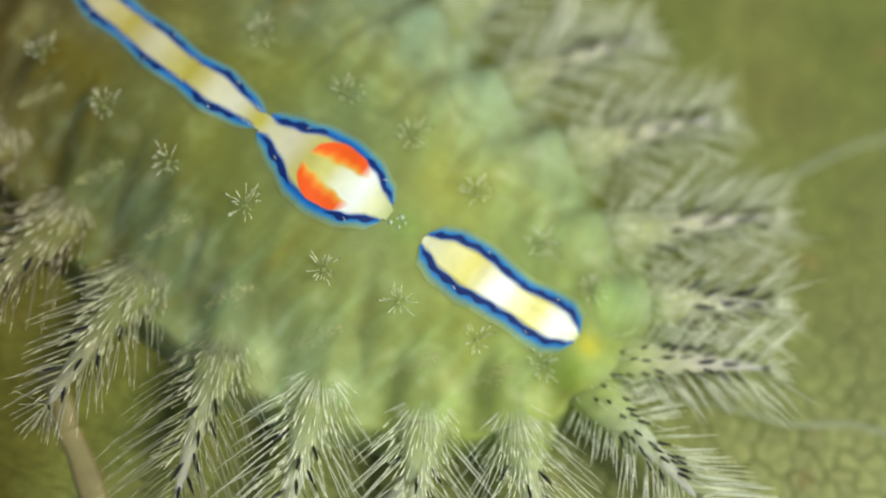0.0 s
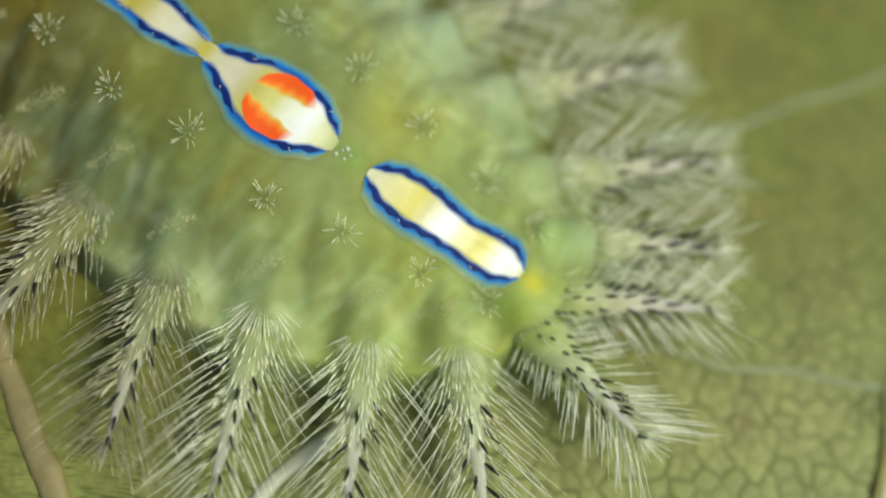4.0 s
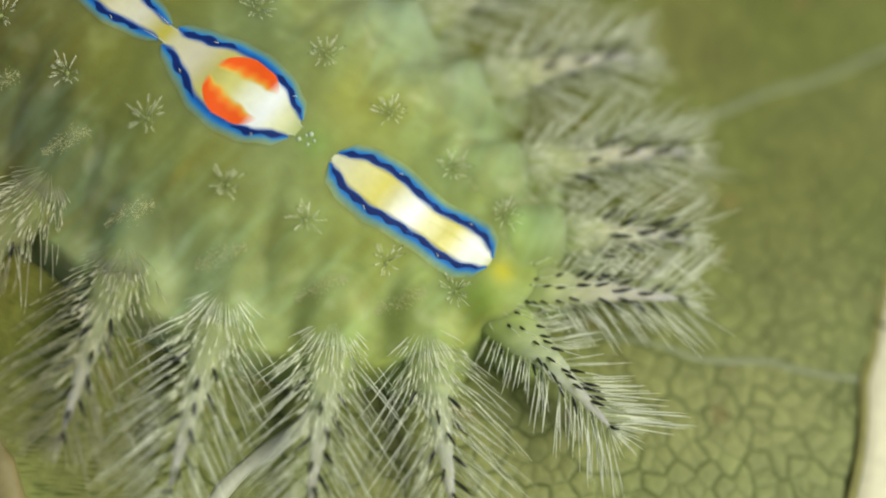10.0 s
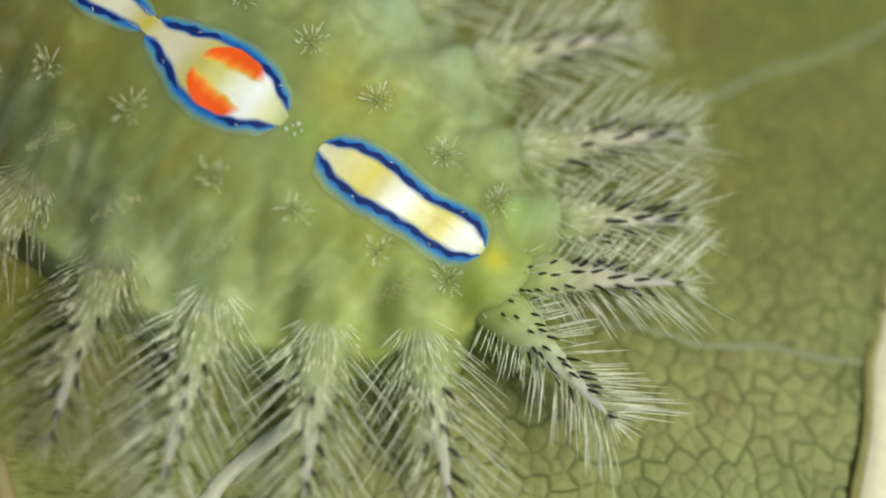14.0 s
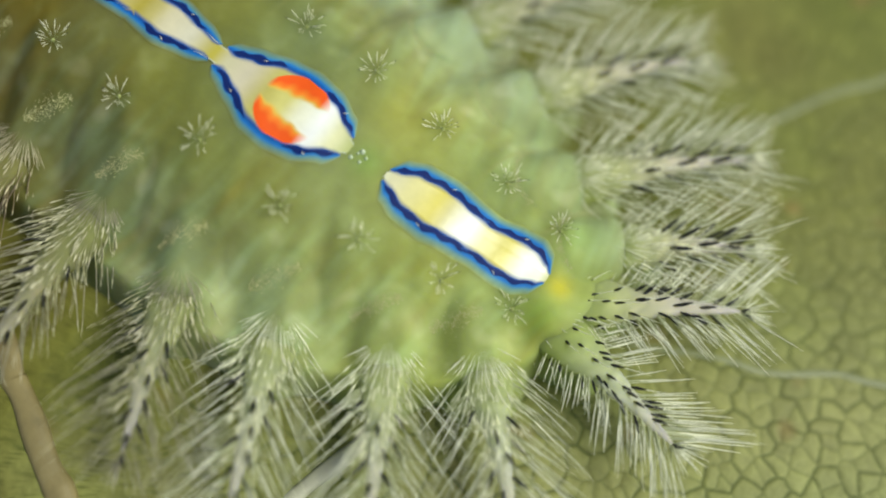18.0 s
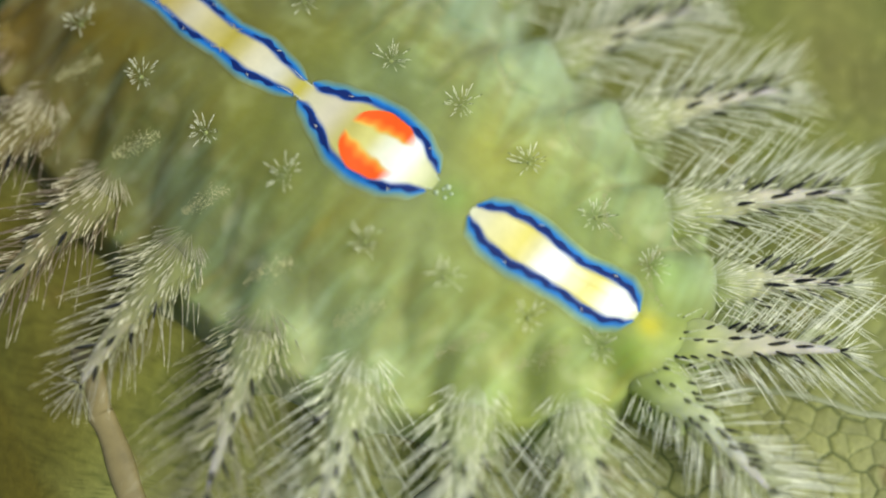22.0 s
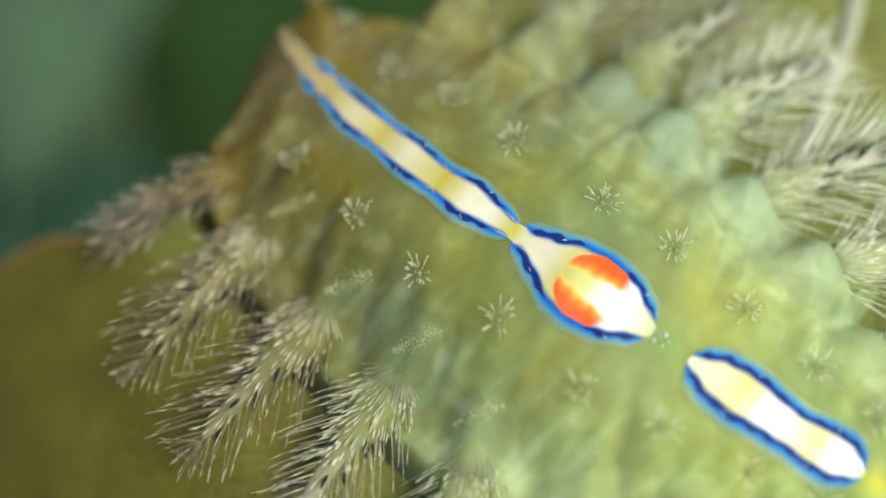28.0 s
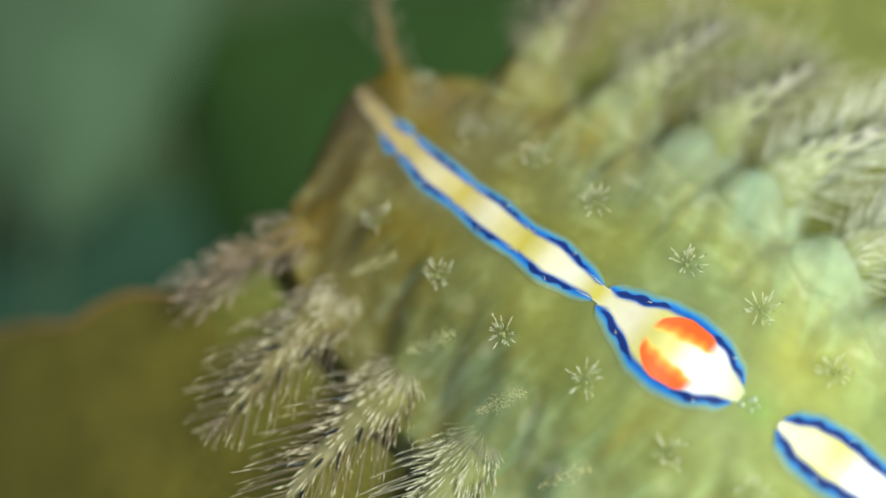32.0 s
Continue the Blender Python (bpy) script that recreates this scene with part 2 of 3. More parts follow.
pig = pig + (np.array((0.122, 0.098, 0.010)) * (1 - 0.25 * net[..., None]) - pig) * shade_brown * 0.92
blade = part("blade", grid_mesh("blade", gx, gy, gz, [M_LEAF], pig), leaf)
rim_y = np.arange(-60, 60, 0.5)
rim_x = keys(rim_y, MARGIN) + 0.35 * np.sin(rim_y * 0.9) + 0.2 * np.sin(rim_y * 2.3)
co, fa = tube(np.stack([rim_x, rim_y, leaf_dip(rim_x, rim_y)], 1), np.full(len(rim_y), 0.28), 8)
part("rim", raw_mesh("rim", co, fa, [M_RIM]), leaf, "brown dried leaf margin")


def vein(name, table, radius, flat, mt, label=""):
    """A vein along a line of (x, y) points, half sunk into the blade; radius: (start, end)."""
    pts = np.array(table, float)
    s = np.linspace(0, 1, 70)
    k = np.linspace(0, 1, len(pts))
    x, y = keys(s, np.c_[k, pts[:, 0]]), keys(s, np.c_[k, pts[:, 1]])
    x, y = x + 0.12 * np.sin(s * 19), y + 0.12 * np.sin(s * 23 + 1)
    co, fa = tube(np.stack([x, y, leaf_dip(x, y) + leaf_swell(x, y) + 0.02], 1), np.linspace(*radius, 70) * (1 + 0.06 * np.sin(s * 40)), 12)
    base = np.repeat(leaf_dip(x, y) + leaf_swell(x, y) + 0.02, 12) * MM
    co[:, 2] = base + (co[:, 2] - base) * flat
    return part(name, raw_mesh(name, co, fa, [mt]), leaf, label)


vein("midrib", [(45, -26), (38.3, -8), (36.0, 3.1), (33.4, 10.2), (32.4, 13.6), (27.5, 28), (18.5, 56)], (2.1, 1.4), 0.16, M_VEIN, "thick cream midrib of the leaf")
M_BORDER = material("midrib_border", (0.30, 0.27, 0.065), 0.6, 0.25, 700, 0.2)
vein("midrib_border", [(45, -26), (38.3, -8), (36.0, 3.1), (33.4, 10.2), (32.4, 13.6), (27.5, 28), (18.5, 56)], (2.6, 1.8), 0.07, M_BORDER, "olive-yellow border of the midrib")
vein("lateral_vein", [(33, 10.6), (27, 7.5), (22.3, 4.7), (16, 2), (4, -4)], (0.21, 0.16), 0.14, M_VEIN2)
vein("lateral_vein", [(27, 38), (23.06, 29.7), (19.3, 23.6), (15.6, 17.8), (9, 10)], (0.27, 0.22), 0.16, M_VEIN2)
vein("lateral_vein", [(-8, 42), (-3.9, 28.4), (-2.1, 23.1), (-0.8, 18), (0, 15)], (0.6, 0.5), 0.6, M_VEIN5)
vein("lateral_vein", [(8, -27), (-2.8, -21.1), (-8.3, -18.2), (-11.5, -16.2)], (0.85, 0.5), 0.5, M_VEIN3)
vein("lateral_vein", [(5.2, -21), (6.0, -18.5), (6.61, -15.8), (7.6, -10.7), (8.5, -5)], (0.45, 0.4), 0.6, M_VEIN4)

# ---- far foliage and ground below the leaf ----
gr = np.linspace(-1, 1, 40)
gxx, gyy = np.meshgrid(np.sign(gr) * np.abs(gr) ** 3 * 400000, np.sign(gr) * np.abs(gr) ** 3 * 400000, indexing="ij")
tagged(new("ground", grid_mesh("ground", gxx, gyy, -420 + 12 * np.sin(gxx * 0.02) * np.sin(gyy * 0.017), [M_GROUND])), kind="structure")


def far_leaf(x, y, z, length, width, turn, tilt, mt, label):
    s, a = np.meshgrid(np.linspace(0, 1, 30), np.linspace(-1, 1, 15), indexing="ij")
    w = width * np.sin(np.pi * np.clip(s, 0.01, 0.99)) ** 0.7
    top = grid_mesh("blade", s * length, a * w, -0.25 * width * a ** 2 - 0.3 * length * (s - 0.3) ** 2, [mt])
    ob = tagged(new("background_leaf"), label, "leaf", "leaves below")
    part("blade", top, ob)
    co, fa = tube([(q * length, 0, -0.3 * length * (q - 0.3) ** 2 + 0.3) for q in np.linspace(-0.15, 1, 20)], np.linspace(1.4, 0.3, 20), 6)
    part("midrib", raw_mesh("midrib", co, fa, [mt]), ob)
    ob.matrix_world = pose(x * MM, y * MM, z * MM, tilt, tilt * 0.5, turn)


far_leaf(-133, -6, -116, 190, 34, 138, 14, M_FAR2, "pale grey-green leaf hanging out of focus below")
far_leaf(-180, 52, -150, 180, 64, 18, -10, M_FAR, "dark green leaf hanging out of focus below")
far_leaf(-160, -52, -150, 130, 34, 50, 10, M_TEAL, "dark teal leaf hanging out of focus below")

# ---- the caterpillar ----
CENTRE = [(-32, 3.9), (-29, 3.0), (-27, 2.2), (-24, 1.3), (-20, 0.5), (-14, 0), (0, 0), (6, 0.4), (11, 1.0), (14, 1.5)]
HALF = [(-30, 0.7), (-29.4, 2.5), (-28, 4.9), (-26.5, 6.5), (-24, 8.3), (-20, 9.7), (-14, 10.7), (-8, 11.1), (-3, 10.8), (1, 9.9), (4.5, 8.5), (8, 6.9), (10, 5.5), (12, 4.2), (13.2, 3.5), (14.2, 2.7), (15.6, 1.0)]
TOP = [(-30, 2.4), (-28.6, 3.6), (-27, 4.2), (-24, 4.9), (-20, 5.7), (-14, 6.5), (-8, 6.8), (-2, 6.7), (2, 6.1), (5, 5.5), (8, 4.75), (11, 4.0), (12.6, 3.5), (14.2, 3.0), (16, 2.0)]
NARROW = [(-30, 1.3), (-28, 1.28), (-25.5, 1.12), (-22, 0.98), (-18, 0.93)]  # the side turned to the light
SKIRT = [(-28, 6.2), (-27, 7.8), (-24, 9.6), (-21, 10.5), (-15, 11.3), (-9, 11.5), (-3, 11.6), (1, 11.0), (6, 9.4), (9, 7.7), (11.5, 5.1), (13, 3.6)]  # how far the web of skin between the lobes reaches
WIDER = [(-30, 1.0), (-24, 1.15), (-16, 1.27), (-4, 1.22), (4, 1.17), (10, 1.12), (15, 1.0)]  # the side turned away lies flatter and wider
# folds between segments: where each starts at the back, and where it meets the one rim and the other
RINGS = [(-26, -27.5, -27), (-22.6, -22.4, -24.3), (-18.2, -17.4, -18.8), (-13.8, -12.2, -13.4), (-9, -6.9, -8.4), (-4.4, -1.6, -3.5), (0, 3.6, 1.8), (4.4, 8.3, 6.5), (8.6, 11.6, 10.9)]


def fold_line(ring, v, q):
    """How far along the body a fold lies at v, which is q of the way to the rim."""
    q = np.clip(q, 0, 1.2)
    return ring[0] + (np.where(v < 0, ring[1], ring[2]) - ring[0]) * q * q


SPINES = [((12.7, 1.3), (19.9, 5.84), "head"), ((13.0, -0.6), (20.4, -2.1), "head"),
          ((10.4, -4.0), (16.4, -10.1), "side"), ((6.4, -6.5), (10.6, -13.9), "side"), ((1.15, -8.6), (4.8, -17.0), "side"), ((-4.1, -9.7), (-0.9, -17.8), "side"),
          ((-9.7, -9.0), (-9.2, -17.6), "side"), ((-15.1, -8.7), (-15.6, -17.6), "side"), ((-20.8, -7.2), (-21.2, -16.3), "side"), ((-25.0, -5.3), (-27.4, -12.0), "tail"),
          ((12.7, 4.8), (18.5, 9.2), "side"), ((8.8, 6.6), (16.0, 13.8), "side"), ((4.3, 9.5), (10.4, 17.2), "side"), ((-0.8, 10.6), (3.9, 18.8), "side"),
          ((-6.2, 12.0), (-2.6, 20.6), "side"), ((-10.7, 12.4), (-8.6, 21.0), "side"), ((-16.0, 12.0), (-14.5, 20.6), "side"), ((-21.6, 10.6), (-22.8, 18.2), "side"), ((-27.6, 5.0), (-34.8, 10.8), "tail")]
# Skin pigment along the body: ochre tail, darkened further to stand for shade.
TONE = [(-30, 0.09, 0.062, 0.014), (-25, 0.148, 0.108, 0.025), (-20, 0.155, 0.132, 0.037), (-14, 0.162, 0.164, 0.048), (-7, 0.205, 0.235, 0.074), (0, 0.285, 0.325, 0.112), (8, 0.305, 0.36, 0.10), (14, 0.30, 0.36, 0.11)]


def height(u, v):
    """The skin's height over the leaf at u along the body and v from its centre line: a domed trunk that runs out into a lobe for each spine."""
    u, v = np.asarray(u, float), np.asarray(v, float)
    a, top = keys(u, HALF) * np.where(v > 0, 0.87 * keys(u, WIDER), keys(u, NARROW)), keys(u, TOP)
    q = np.abs(v) / a
    h = 0.7 + (top - 0.7) * (1 - np.clip(q, 0, 1) ** 2.3) ** 0.72 - np.maximum(0, q - 1) * a * 1.6
    h = h - 0.5 * np.maximum(0, u - 12.8) ** 2 - 2.0 * np.maximum(0, -29.3 - u) ** 2
    side = np.clip((q - 0.2) * 3, 0, 1)
    for r in RINGS:
        h = h - side * 0.17 * np.exp(-((u - fold_line(r, v, q)) / 0.55) ** 2) * np.clip((1.1 - q) * 5, 0, 1)
    w = v + keys(u, CENTRE)
    soft = 0.48
    total = np.exp(np.clip(h, -9, 9) / soft)
    for (bx, by), (tx, ty), mode in SPINES:
        n = math.hypot(tx - bx, ty - by)
        dx, dy = (tx - bx) / n, (ty - by) / n
        along, off = (u - bx) * dx + (w - by) * dy, (w - by) * dx - (u - bx) * dy
        wide = {"side": 2.35, "head": 1.5, "tail": 1.5}[mode] * (1 - 0.09 * np.clip(along, 0, 4)) * np.clip(1 + along * 0.06, 0.6, 1)
        crest = {"side": 3.62 if by < 0 else 3.75, "head": 3.45, "tail": 3.6}[mode] - 0.16 * np.clip(along, -9, 0) * (0.4 if mode == "head" else 1)
        lobe = crest - 1.9 * (np.abs(off) / wide) ** 2.4 - 0.4 * np.clip(along, 0, 9) ** 1.8 - 0.3 * np.clip(-along - 3.2, 0, 9) ** 2
        if mode == "side":  # a rounded cushion on each lobe
            lobe = lobe + (0.3 if by > 0 else 0.2) * np.exp(-((along + 1.6) / 1.7) ** 2 - (off / 1.9) ** 2)
        total = total + np.exp(np.clip(lobe, -9, 9) / soft)
    web = 2.95 - 0.1 * np.abs(v) / a - 1.5 * np.maximum(0, (np.abs(v) - keys(u, SKIRT)) / 0.9 + 0.6) ** 2 - 2.0 * np.maximum(0, np.abs(u + 7.5) - 19.5) ** 2
    total = total + np.where(v < 0, np.exp(np.clip(web, -9, 9) / soft), 0)
    h = soft * np.log(total)
    for (bx, by), (tx, ty), mode in SPINES:  # a crease that rings the back of each lobe
        if mode == "side":
            n = math.hypot(tx - bx, ty - by)
            dx, dy = (tx - bx) / n, (ty - by) / n
            along, off = (u - bx) * dx + (w - by) * dy + 1.1, (w - by) * dx - (u - bx) * dy
            d = np.hypot(along, off) + 1e-6
            h = h - (0.04 if by < 0 else 0.05 if bx > 0 else 0.07) * np.exp(-((d - 2.0) / 0.26) ** 2) * np.clip(0.35 - along / d, 0, 1)
    return h + 0.05 * side * np.sin(u * 2.9 + v * 1.1) + 0.06 * np.sin(u * 1.3 + 2) * np.sin(v * 0.9 + u * 0.6)


def skin(u, v, lift=0.0):
    return np.stack([u, v + keys(u, CENTRE), height(u, v) + lift], -1)


cat = tagged(new("caterpillar"), "flat green caterpillar with feathery spines and a blue-edged cream back stripe", "caterpillar")
STEP = 0.11
uu, yy = np.meshgrid(np.arange(-31.5, 17.5, STEP), np.arange(-14.4, 17.0, STEP), indexing="ij")
vv = yy - keys(uu, CENTRE)
qq = np.clip(vv / (keys(uu, HALF) * np.where(vv > 0, keys(uu, WIDER), 1.0)), -1, 1)
p = skin(uu, vv)
p[..., 2] = np.maximum(p[..., 2], -0.6)
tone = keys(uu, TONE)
mottle = np.array([noise.noise((a * 0.5, b * 0.5, 3.3)) + 0.5 * noise.noise((a * 1.4, b * 1.4, 7.7)) for a, b in zip(uu.ravel(), vv.ravel())]).reshape(uu.shape)[..., None]
tinge = np.array([noise.noise((a * 0.22 + 5, b * 0.3, 11.3)) for a, b in zip(uu.ravel(), vv.ravel())]).reshape(uu.shape)[..., None]
tone = tone + tinge * np.array((0.035, 0.015, -0.03)) * (1 - 0.5 * np.abs(qq)[..., None])
tone = tone + np.clip(np.abs(qq) * 2.2 - 0.9, 0, 1)[..., None] * np.array((0.02, 0.034, 0.036)) * np.clip((uu[..., None] + 15) / 10, 0, 1) * np.clip((9 - uu[..., None]) / 8, 0, 1)
tone = tone + np.clip(qq * 2.2 - 0.8, 0, 1)[..., None] * np.array((0.02, 0.022, 0.06)) * np.clip((uu[..., None] + 20) / 10, 0, 1)
tone = tone * (1 + 0.16 * mottle) + np.clip(mottle - 0.15, 0, 1) * np.array((0.07, 0.085, 0.055))
for cx, cy, rad, col in ((11.55, 0.95, 0.68, (0.58, 0.50, 0.03)), (11.6, -0.9, 1.0, (0.25, 0.39, 0.06)), (11.0, 3.7, 1.0, (0.27, 0.38, 0.07)), (6.5, -2.6, 1.6, (0.36, 0.36, 0.07)), (0.5, 3.0, 1.7, (0.37, 0.36, 0.06)), (-3.0, -3.2, 1.6, (0.31, 0.30, 0.06)), (0.4, -0.1, 0.9, (0.22, 0.36, 0.09))):
    near = np.exp(-((uu - cx) ** 2 + (p[..., 1] - cy) ** 2) / rad ** 2)[..., None] * (0.75 if rad < 0.8 else 0.55)
    tone = tone * (1 - near) + np.array(col) * near
side_q = np.abs(qq)
streaks = np.array([noise.noise((a * 0.95 + 0.25 * abs(b), b * 0.2, 21.0)) + 0.6 * noise.noise((a * 2.3 + 0.5 * abs(b), b * 0.5, 5.0)) for a, b in zip(uu.ravel(), vv.ravel())]).reshape(uu.shape)[..., None] * np.clip(side_q * 3 - 0.45, 0, 1)[..., None]
tone = tone * (1 + 0.17 * streaks) + np.clip(streaks, 0, 1) * np.array((0.015, 0.045, 0.05)) + np.clip(-streaks, 0, 1) * np.array((0.05, 0.02, -0.005))
pale = np.array([noise.noise((a * 0.8 + 9, b * 0.8, 31.0)) for a, b in zip(uu.ravel(), vv.ravel())]).reshape(uu.shape)[..., None]
tone = tone + np.clip(pale - 0.28, 0, 0.4) * np.array((0.28, 0.26, 0.22)) * np.clip(side_q * 4 - 1.2, 0, 1)[..., None] * np.clip((uu[..., None] + 22) / 10, 0, 1)  # milky patches
tone = tone * (1 - 0.2 * np.clip((-2 - uu) / 6, 0, 1) * np.clip(-qq * 2.5 - 0.6, 0, 1))[..., None]  # the rear near flank's shade, put into the pigment
for r in RINGS:  # far-side folds darkened by painted crease shade, cream-grey streaks in those of the other
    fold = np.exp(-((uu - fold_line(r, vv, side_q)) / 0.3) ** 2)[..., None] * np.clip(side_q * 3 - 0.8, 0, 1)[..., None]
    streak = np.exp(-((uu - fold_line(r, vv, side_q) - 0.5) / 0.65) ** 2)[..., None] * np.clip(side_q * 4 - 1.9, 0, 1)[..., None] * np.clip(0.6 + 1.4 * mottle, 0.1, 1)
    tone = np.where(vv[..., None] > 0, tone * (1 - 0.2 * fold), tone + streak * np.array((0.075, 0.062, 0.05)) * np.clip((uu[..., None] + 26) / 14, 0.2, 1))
for (bx, by), (tx, ty), mode in SPINES:  # mint-green lobes; shade in the crease behind is painted as deep green
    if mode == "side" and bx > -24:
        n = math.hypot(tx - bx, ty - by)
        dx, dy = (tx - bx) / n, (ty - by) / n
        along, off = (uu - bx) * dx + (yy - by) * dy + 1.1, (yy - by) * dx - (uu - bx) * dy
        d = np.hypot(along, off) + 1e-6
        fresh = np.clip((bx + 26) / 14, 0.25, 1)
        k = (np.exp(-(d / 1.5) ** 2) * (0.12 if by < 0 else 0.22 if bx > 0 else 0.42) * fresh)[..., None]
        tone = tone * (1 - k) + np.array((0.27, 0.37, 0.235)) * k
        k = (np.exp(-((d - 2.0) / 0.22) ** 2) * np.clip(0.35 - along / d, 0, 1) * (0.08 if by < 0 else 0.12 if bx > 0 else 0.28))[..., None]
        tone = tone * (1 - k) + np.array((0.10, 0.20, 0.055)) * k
for r in RINGS[1:]:  # a thin yellowish welt along each fold of the far side
    welt = np.exp(-((uu - fold_line(r, vv, side_q) - 0.62) / 0.13) ** 2) * np.clip((side_q - 0.22) * 8, 0, 1) * np.clip((0.72 - side_q) * 8, 0, 1) * (vv > 0)
    tone = tone + (np.array((0.32, 0.31, 0.11)) - tone) * (0.55 * welt * np.clip(0.55 + 0.6 * mottle[..., 0], 0.15, 0.8))[..., None]
nx, ny = uu.shape
cell = np.arange((nx - 1) * (ny - 1))
cell = (cell // (ny - 1)) * ny + cell % (ny - 1)
quads = np.stack([cell, cell + ny, cell + ny + 1, cell + 1], 1)
quads = quads[(p[..., 2].ravel()[quads] > -0.55).any(1)]
used, quads = np.unique(quads, return_inverse=True)
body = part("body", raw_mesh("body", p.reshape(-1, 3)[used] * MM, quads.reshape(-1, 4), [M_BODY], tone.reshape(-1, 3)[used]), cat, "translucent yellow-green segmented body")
bu, bq = np.meshgrid(np.linspace(-28, 12, 60), np.linspace(-0.8, 0.8, 21), indexing="ij")
part("belly", grid_mesh("belly", bu, bq * keys(bu, HALF) + keys(bu, CENTRE), 0.22 + 0.02 * np.cos(bu * 3), [M_SHAFT]), cat)

# back stripe: half widths of its outer border along the body
OUTER = [(-25.4, 0.4), (-24, 0.9), (-22.6, 0.8), (-20.5, 1.05), (-18.2, 0.9), (-16, 1.12), (-13.9, 0.95), (-12, 1.2), (-10.2, 0.85), (-9, 0.45), (-8.3, 0.75), (-7, 1.3),
         (-5.5, 1.9), (-4.2, 2.04), (-2.7, 1.8), (-1.3, 1.05), (-0.6, 0.35), (0.2, 0.15), (1.4, 0.25), (2, 0.9), (3, 1.3), (4.5, 1.45), (6.3, 1.2), (7.2, 1.12), (8.5, 1.32), (9.6, 1.25), (10.4, 0.85), (10.85, 0.2)]
CREAM = [(-29.3, 0.15, 0.25, 0.15, 0.05), (-27, 0.42, 0.34, 0.25, 0.09), (-25, 0.5, 0.40, 0.30, 0.11), (-22.6, 0.62, 0.46, 0.36, 0.12), (-20.5, 0.72, 0.60, 0.51, 0.28), (-19.1, 0.71, 0.52, 0.43, 0.17), (-18.3, 0.72, 0.44, 0.35, 0.07), (-17.6, 0.75, 0.52, 0.43, 0.17), (-16.4, 0.82, 0.66, 0.59, 0.38),
         (-14.5, 0.74, 0.54, 0.46, 0.15), (-13.7, 0.7, 0.46, 0.38, 0.06), (-13.0, 0.76, 0.54, 0.47, 0.16), (-12, 0.85, 0.68, 0.62, 0.42), (-10.6, 0.6, 0.72, 0.68, 0.52), (-9, 0.42, 0.50, 0.43, 0.06), (-8.2, 0.45, 0.60, 0.56, 0.36), (-7, 0.85, 0.64, 0.58, 0.42),
         (-5.6, 1.6, 0.52, 0.46, 0.12), (-4.6, 1.78, 0.66, 0.61, 0.2), (-3.5, 1.66, 0.90, 0.89, 0.7), (-2.5, 1.4, 0.92, 0.92, 0.9), (-1.5, 0.8, 0.70, 0.69, 0.4), (-0.6, 0.25, 0.42, 0.46, 0.16)]
CREAM2 = [(1.45, 0.1, 0.62, 0.62, 0.4), (2, 0.45, 0.68, 0.64, 0.4), (3, 0.88, 0.70, 0.64, 0.27), (4.3, 1.03, 0.66, 0.57, 0.09), (6.2, 0.82, 0.90, 0.90, 0.84), (7.2, 0.78, 0.74, 0.68, 0.3), (8.4, 0.92, 0.67, 0.59, 0.11), (9.6, 0.9, 0.90, 0.90, 0.82), (10.4, 0.55, 0.9, 0.9, 0.75), (10.8, 0.12, 0.7, 0.7, 0.35)]


SHIFT = [(-30, 0.1), (-18, 0.05), (-12, 0.0), (-8, -0.12), (-5.5, -0.26), (-1, -0.18), (6, -0.12), (12, -0.1)]


def skin_tone(u, v):
    """The skin's pigment beside the stripe."""
    i = np.clip(np.round((u + 31.5) / STEP).astype(int), 0, nx - 1)
    j = np.clip(np.round((v + keys(u, CENTRE) + 13.2) / STEP).astype(int), 0, ny - 1)
    return tone[i, j]


def strip(name, u0, u1, inner, outer, lift, mats, label, colour, steps=10, base=lambda k: 0.03):
    """A raised patch of skin between two lines v = inner(u) and v = outer(u); colour(u, v, k) gives its pigment, k across it."""
    n = max(14, int((u1 - u0) * 12))
    u, k = np.meshgrid(np.linspace(u0, u1, n), np.linspace(0, 1, steps), indexing="ij")
    i, o = inner(u), outer(u)
    v = i + (o - i) * k + keys(u, SHIFT)
    dome = 4 * k * (1 - k) * np.minimum(1, np.minimum(u - u0, u1 - u) * 2.5)
    q = skin(u, v, base(k) + lift * dome)
    return part(name, grid_mesh(name, q[..., 0], q[..., 1], q[..., 2], mats, colour(u, v, k)), cat, label)


def tables(u):
    return np.array(CREAM) if np.max(u) < 0.3 else np.array(CREAM2)


def cream_half(u):
    return keys(u, tables(u)[:, :2])


def cream_tint(u):
    return keys(u, tables(u)[:, [0, 2, 3, 4]])


def mixed(a, b, k):
    return a + (b - a) * np.clip(k, 0, 1)[..., None]


for table in (CREAM, CREAM2):
    def cream_colour(u, v, k):
        rim = np.clip((np.abs(2 * k - 1) - 0.8) * 4, 0, 0.6)
        return mixed(cream_tint(u), np.array((0.55, 0.66, 0.70)), rim)
    strip("back_stripe", table[0][0], table[-1][0], lambda u: -cream_half(u) - 0.06, lambda u: cream_half(u) + 0.06, 0.0, [M_STRIPE], "cream and yellow stripe along the back", cream_colour, 21, lambda k: 0.075)

SKY, DEEP, NAVY, RIM = (np.array(c) for c in ((0.015, 0.17, 0.54), (0.012, 0.085, 0.34), (0.006, 0.02, 0.13), (0.08, 0.27, 0.36)))


def ends(u, a, b):
    return np.clip(np.minimum(u - a, b - u) * 2.2, 0.01, 1) ** 0.45


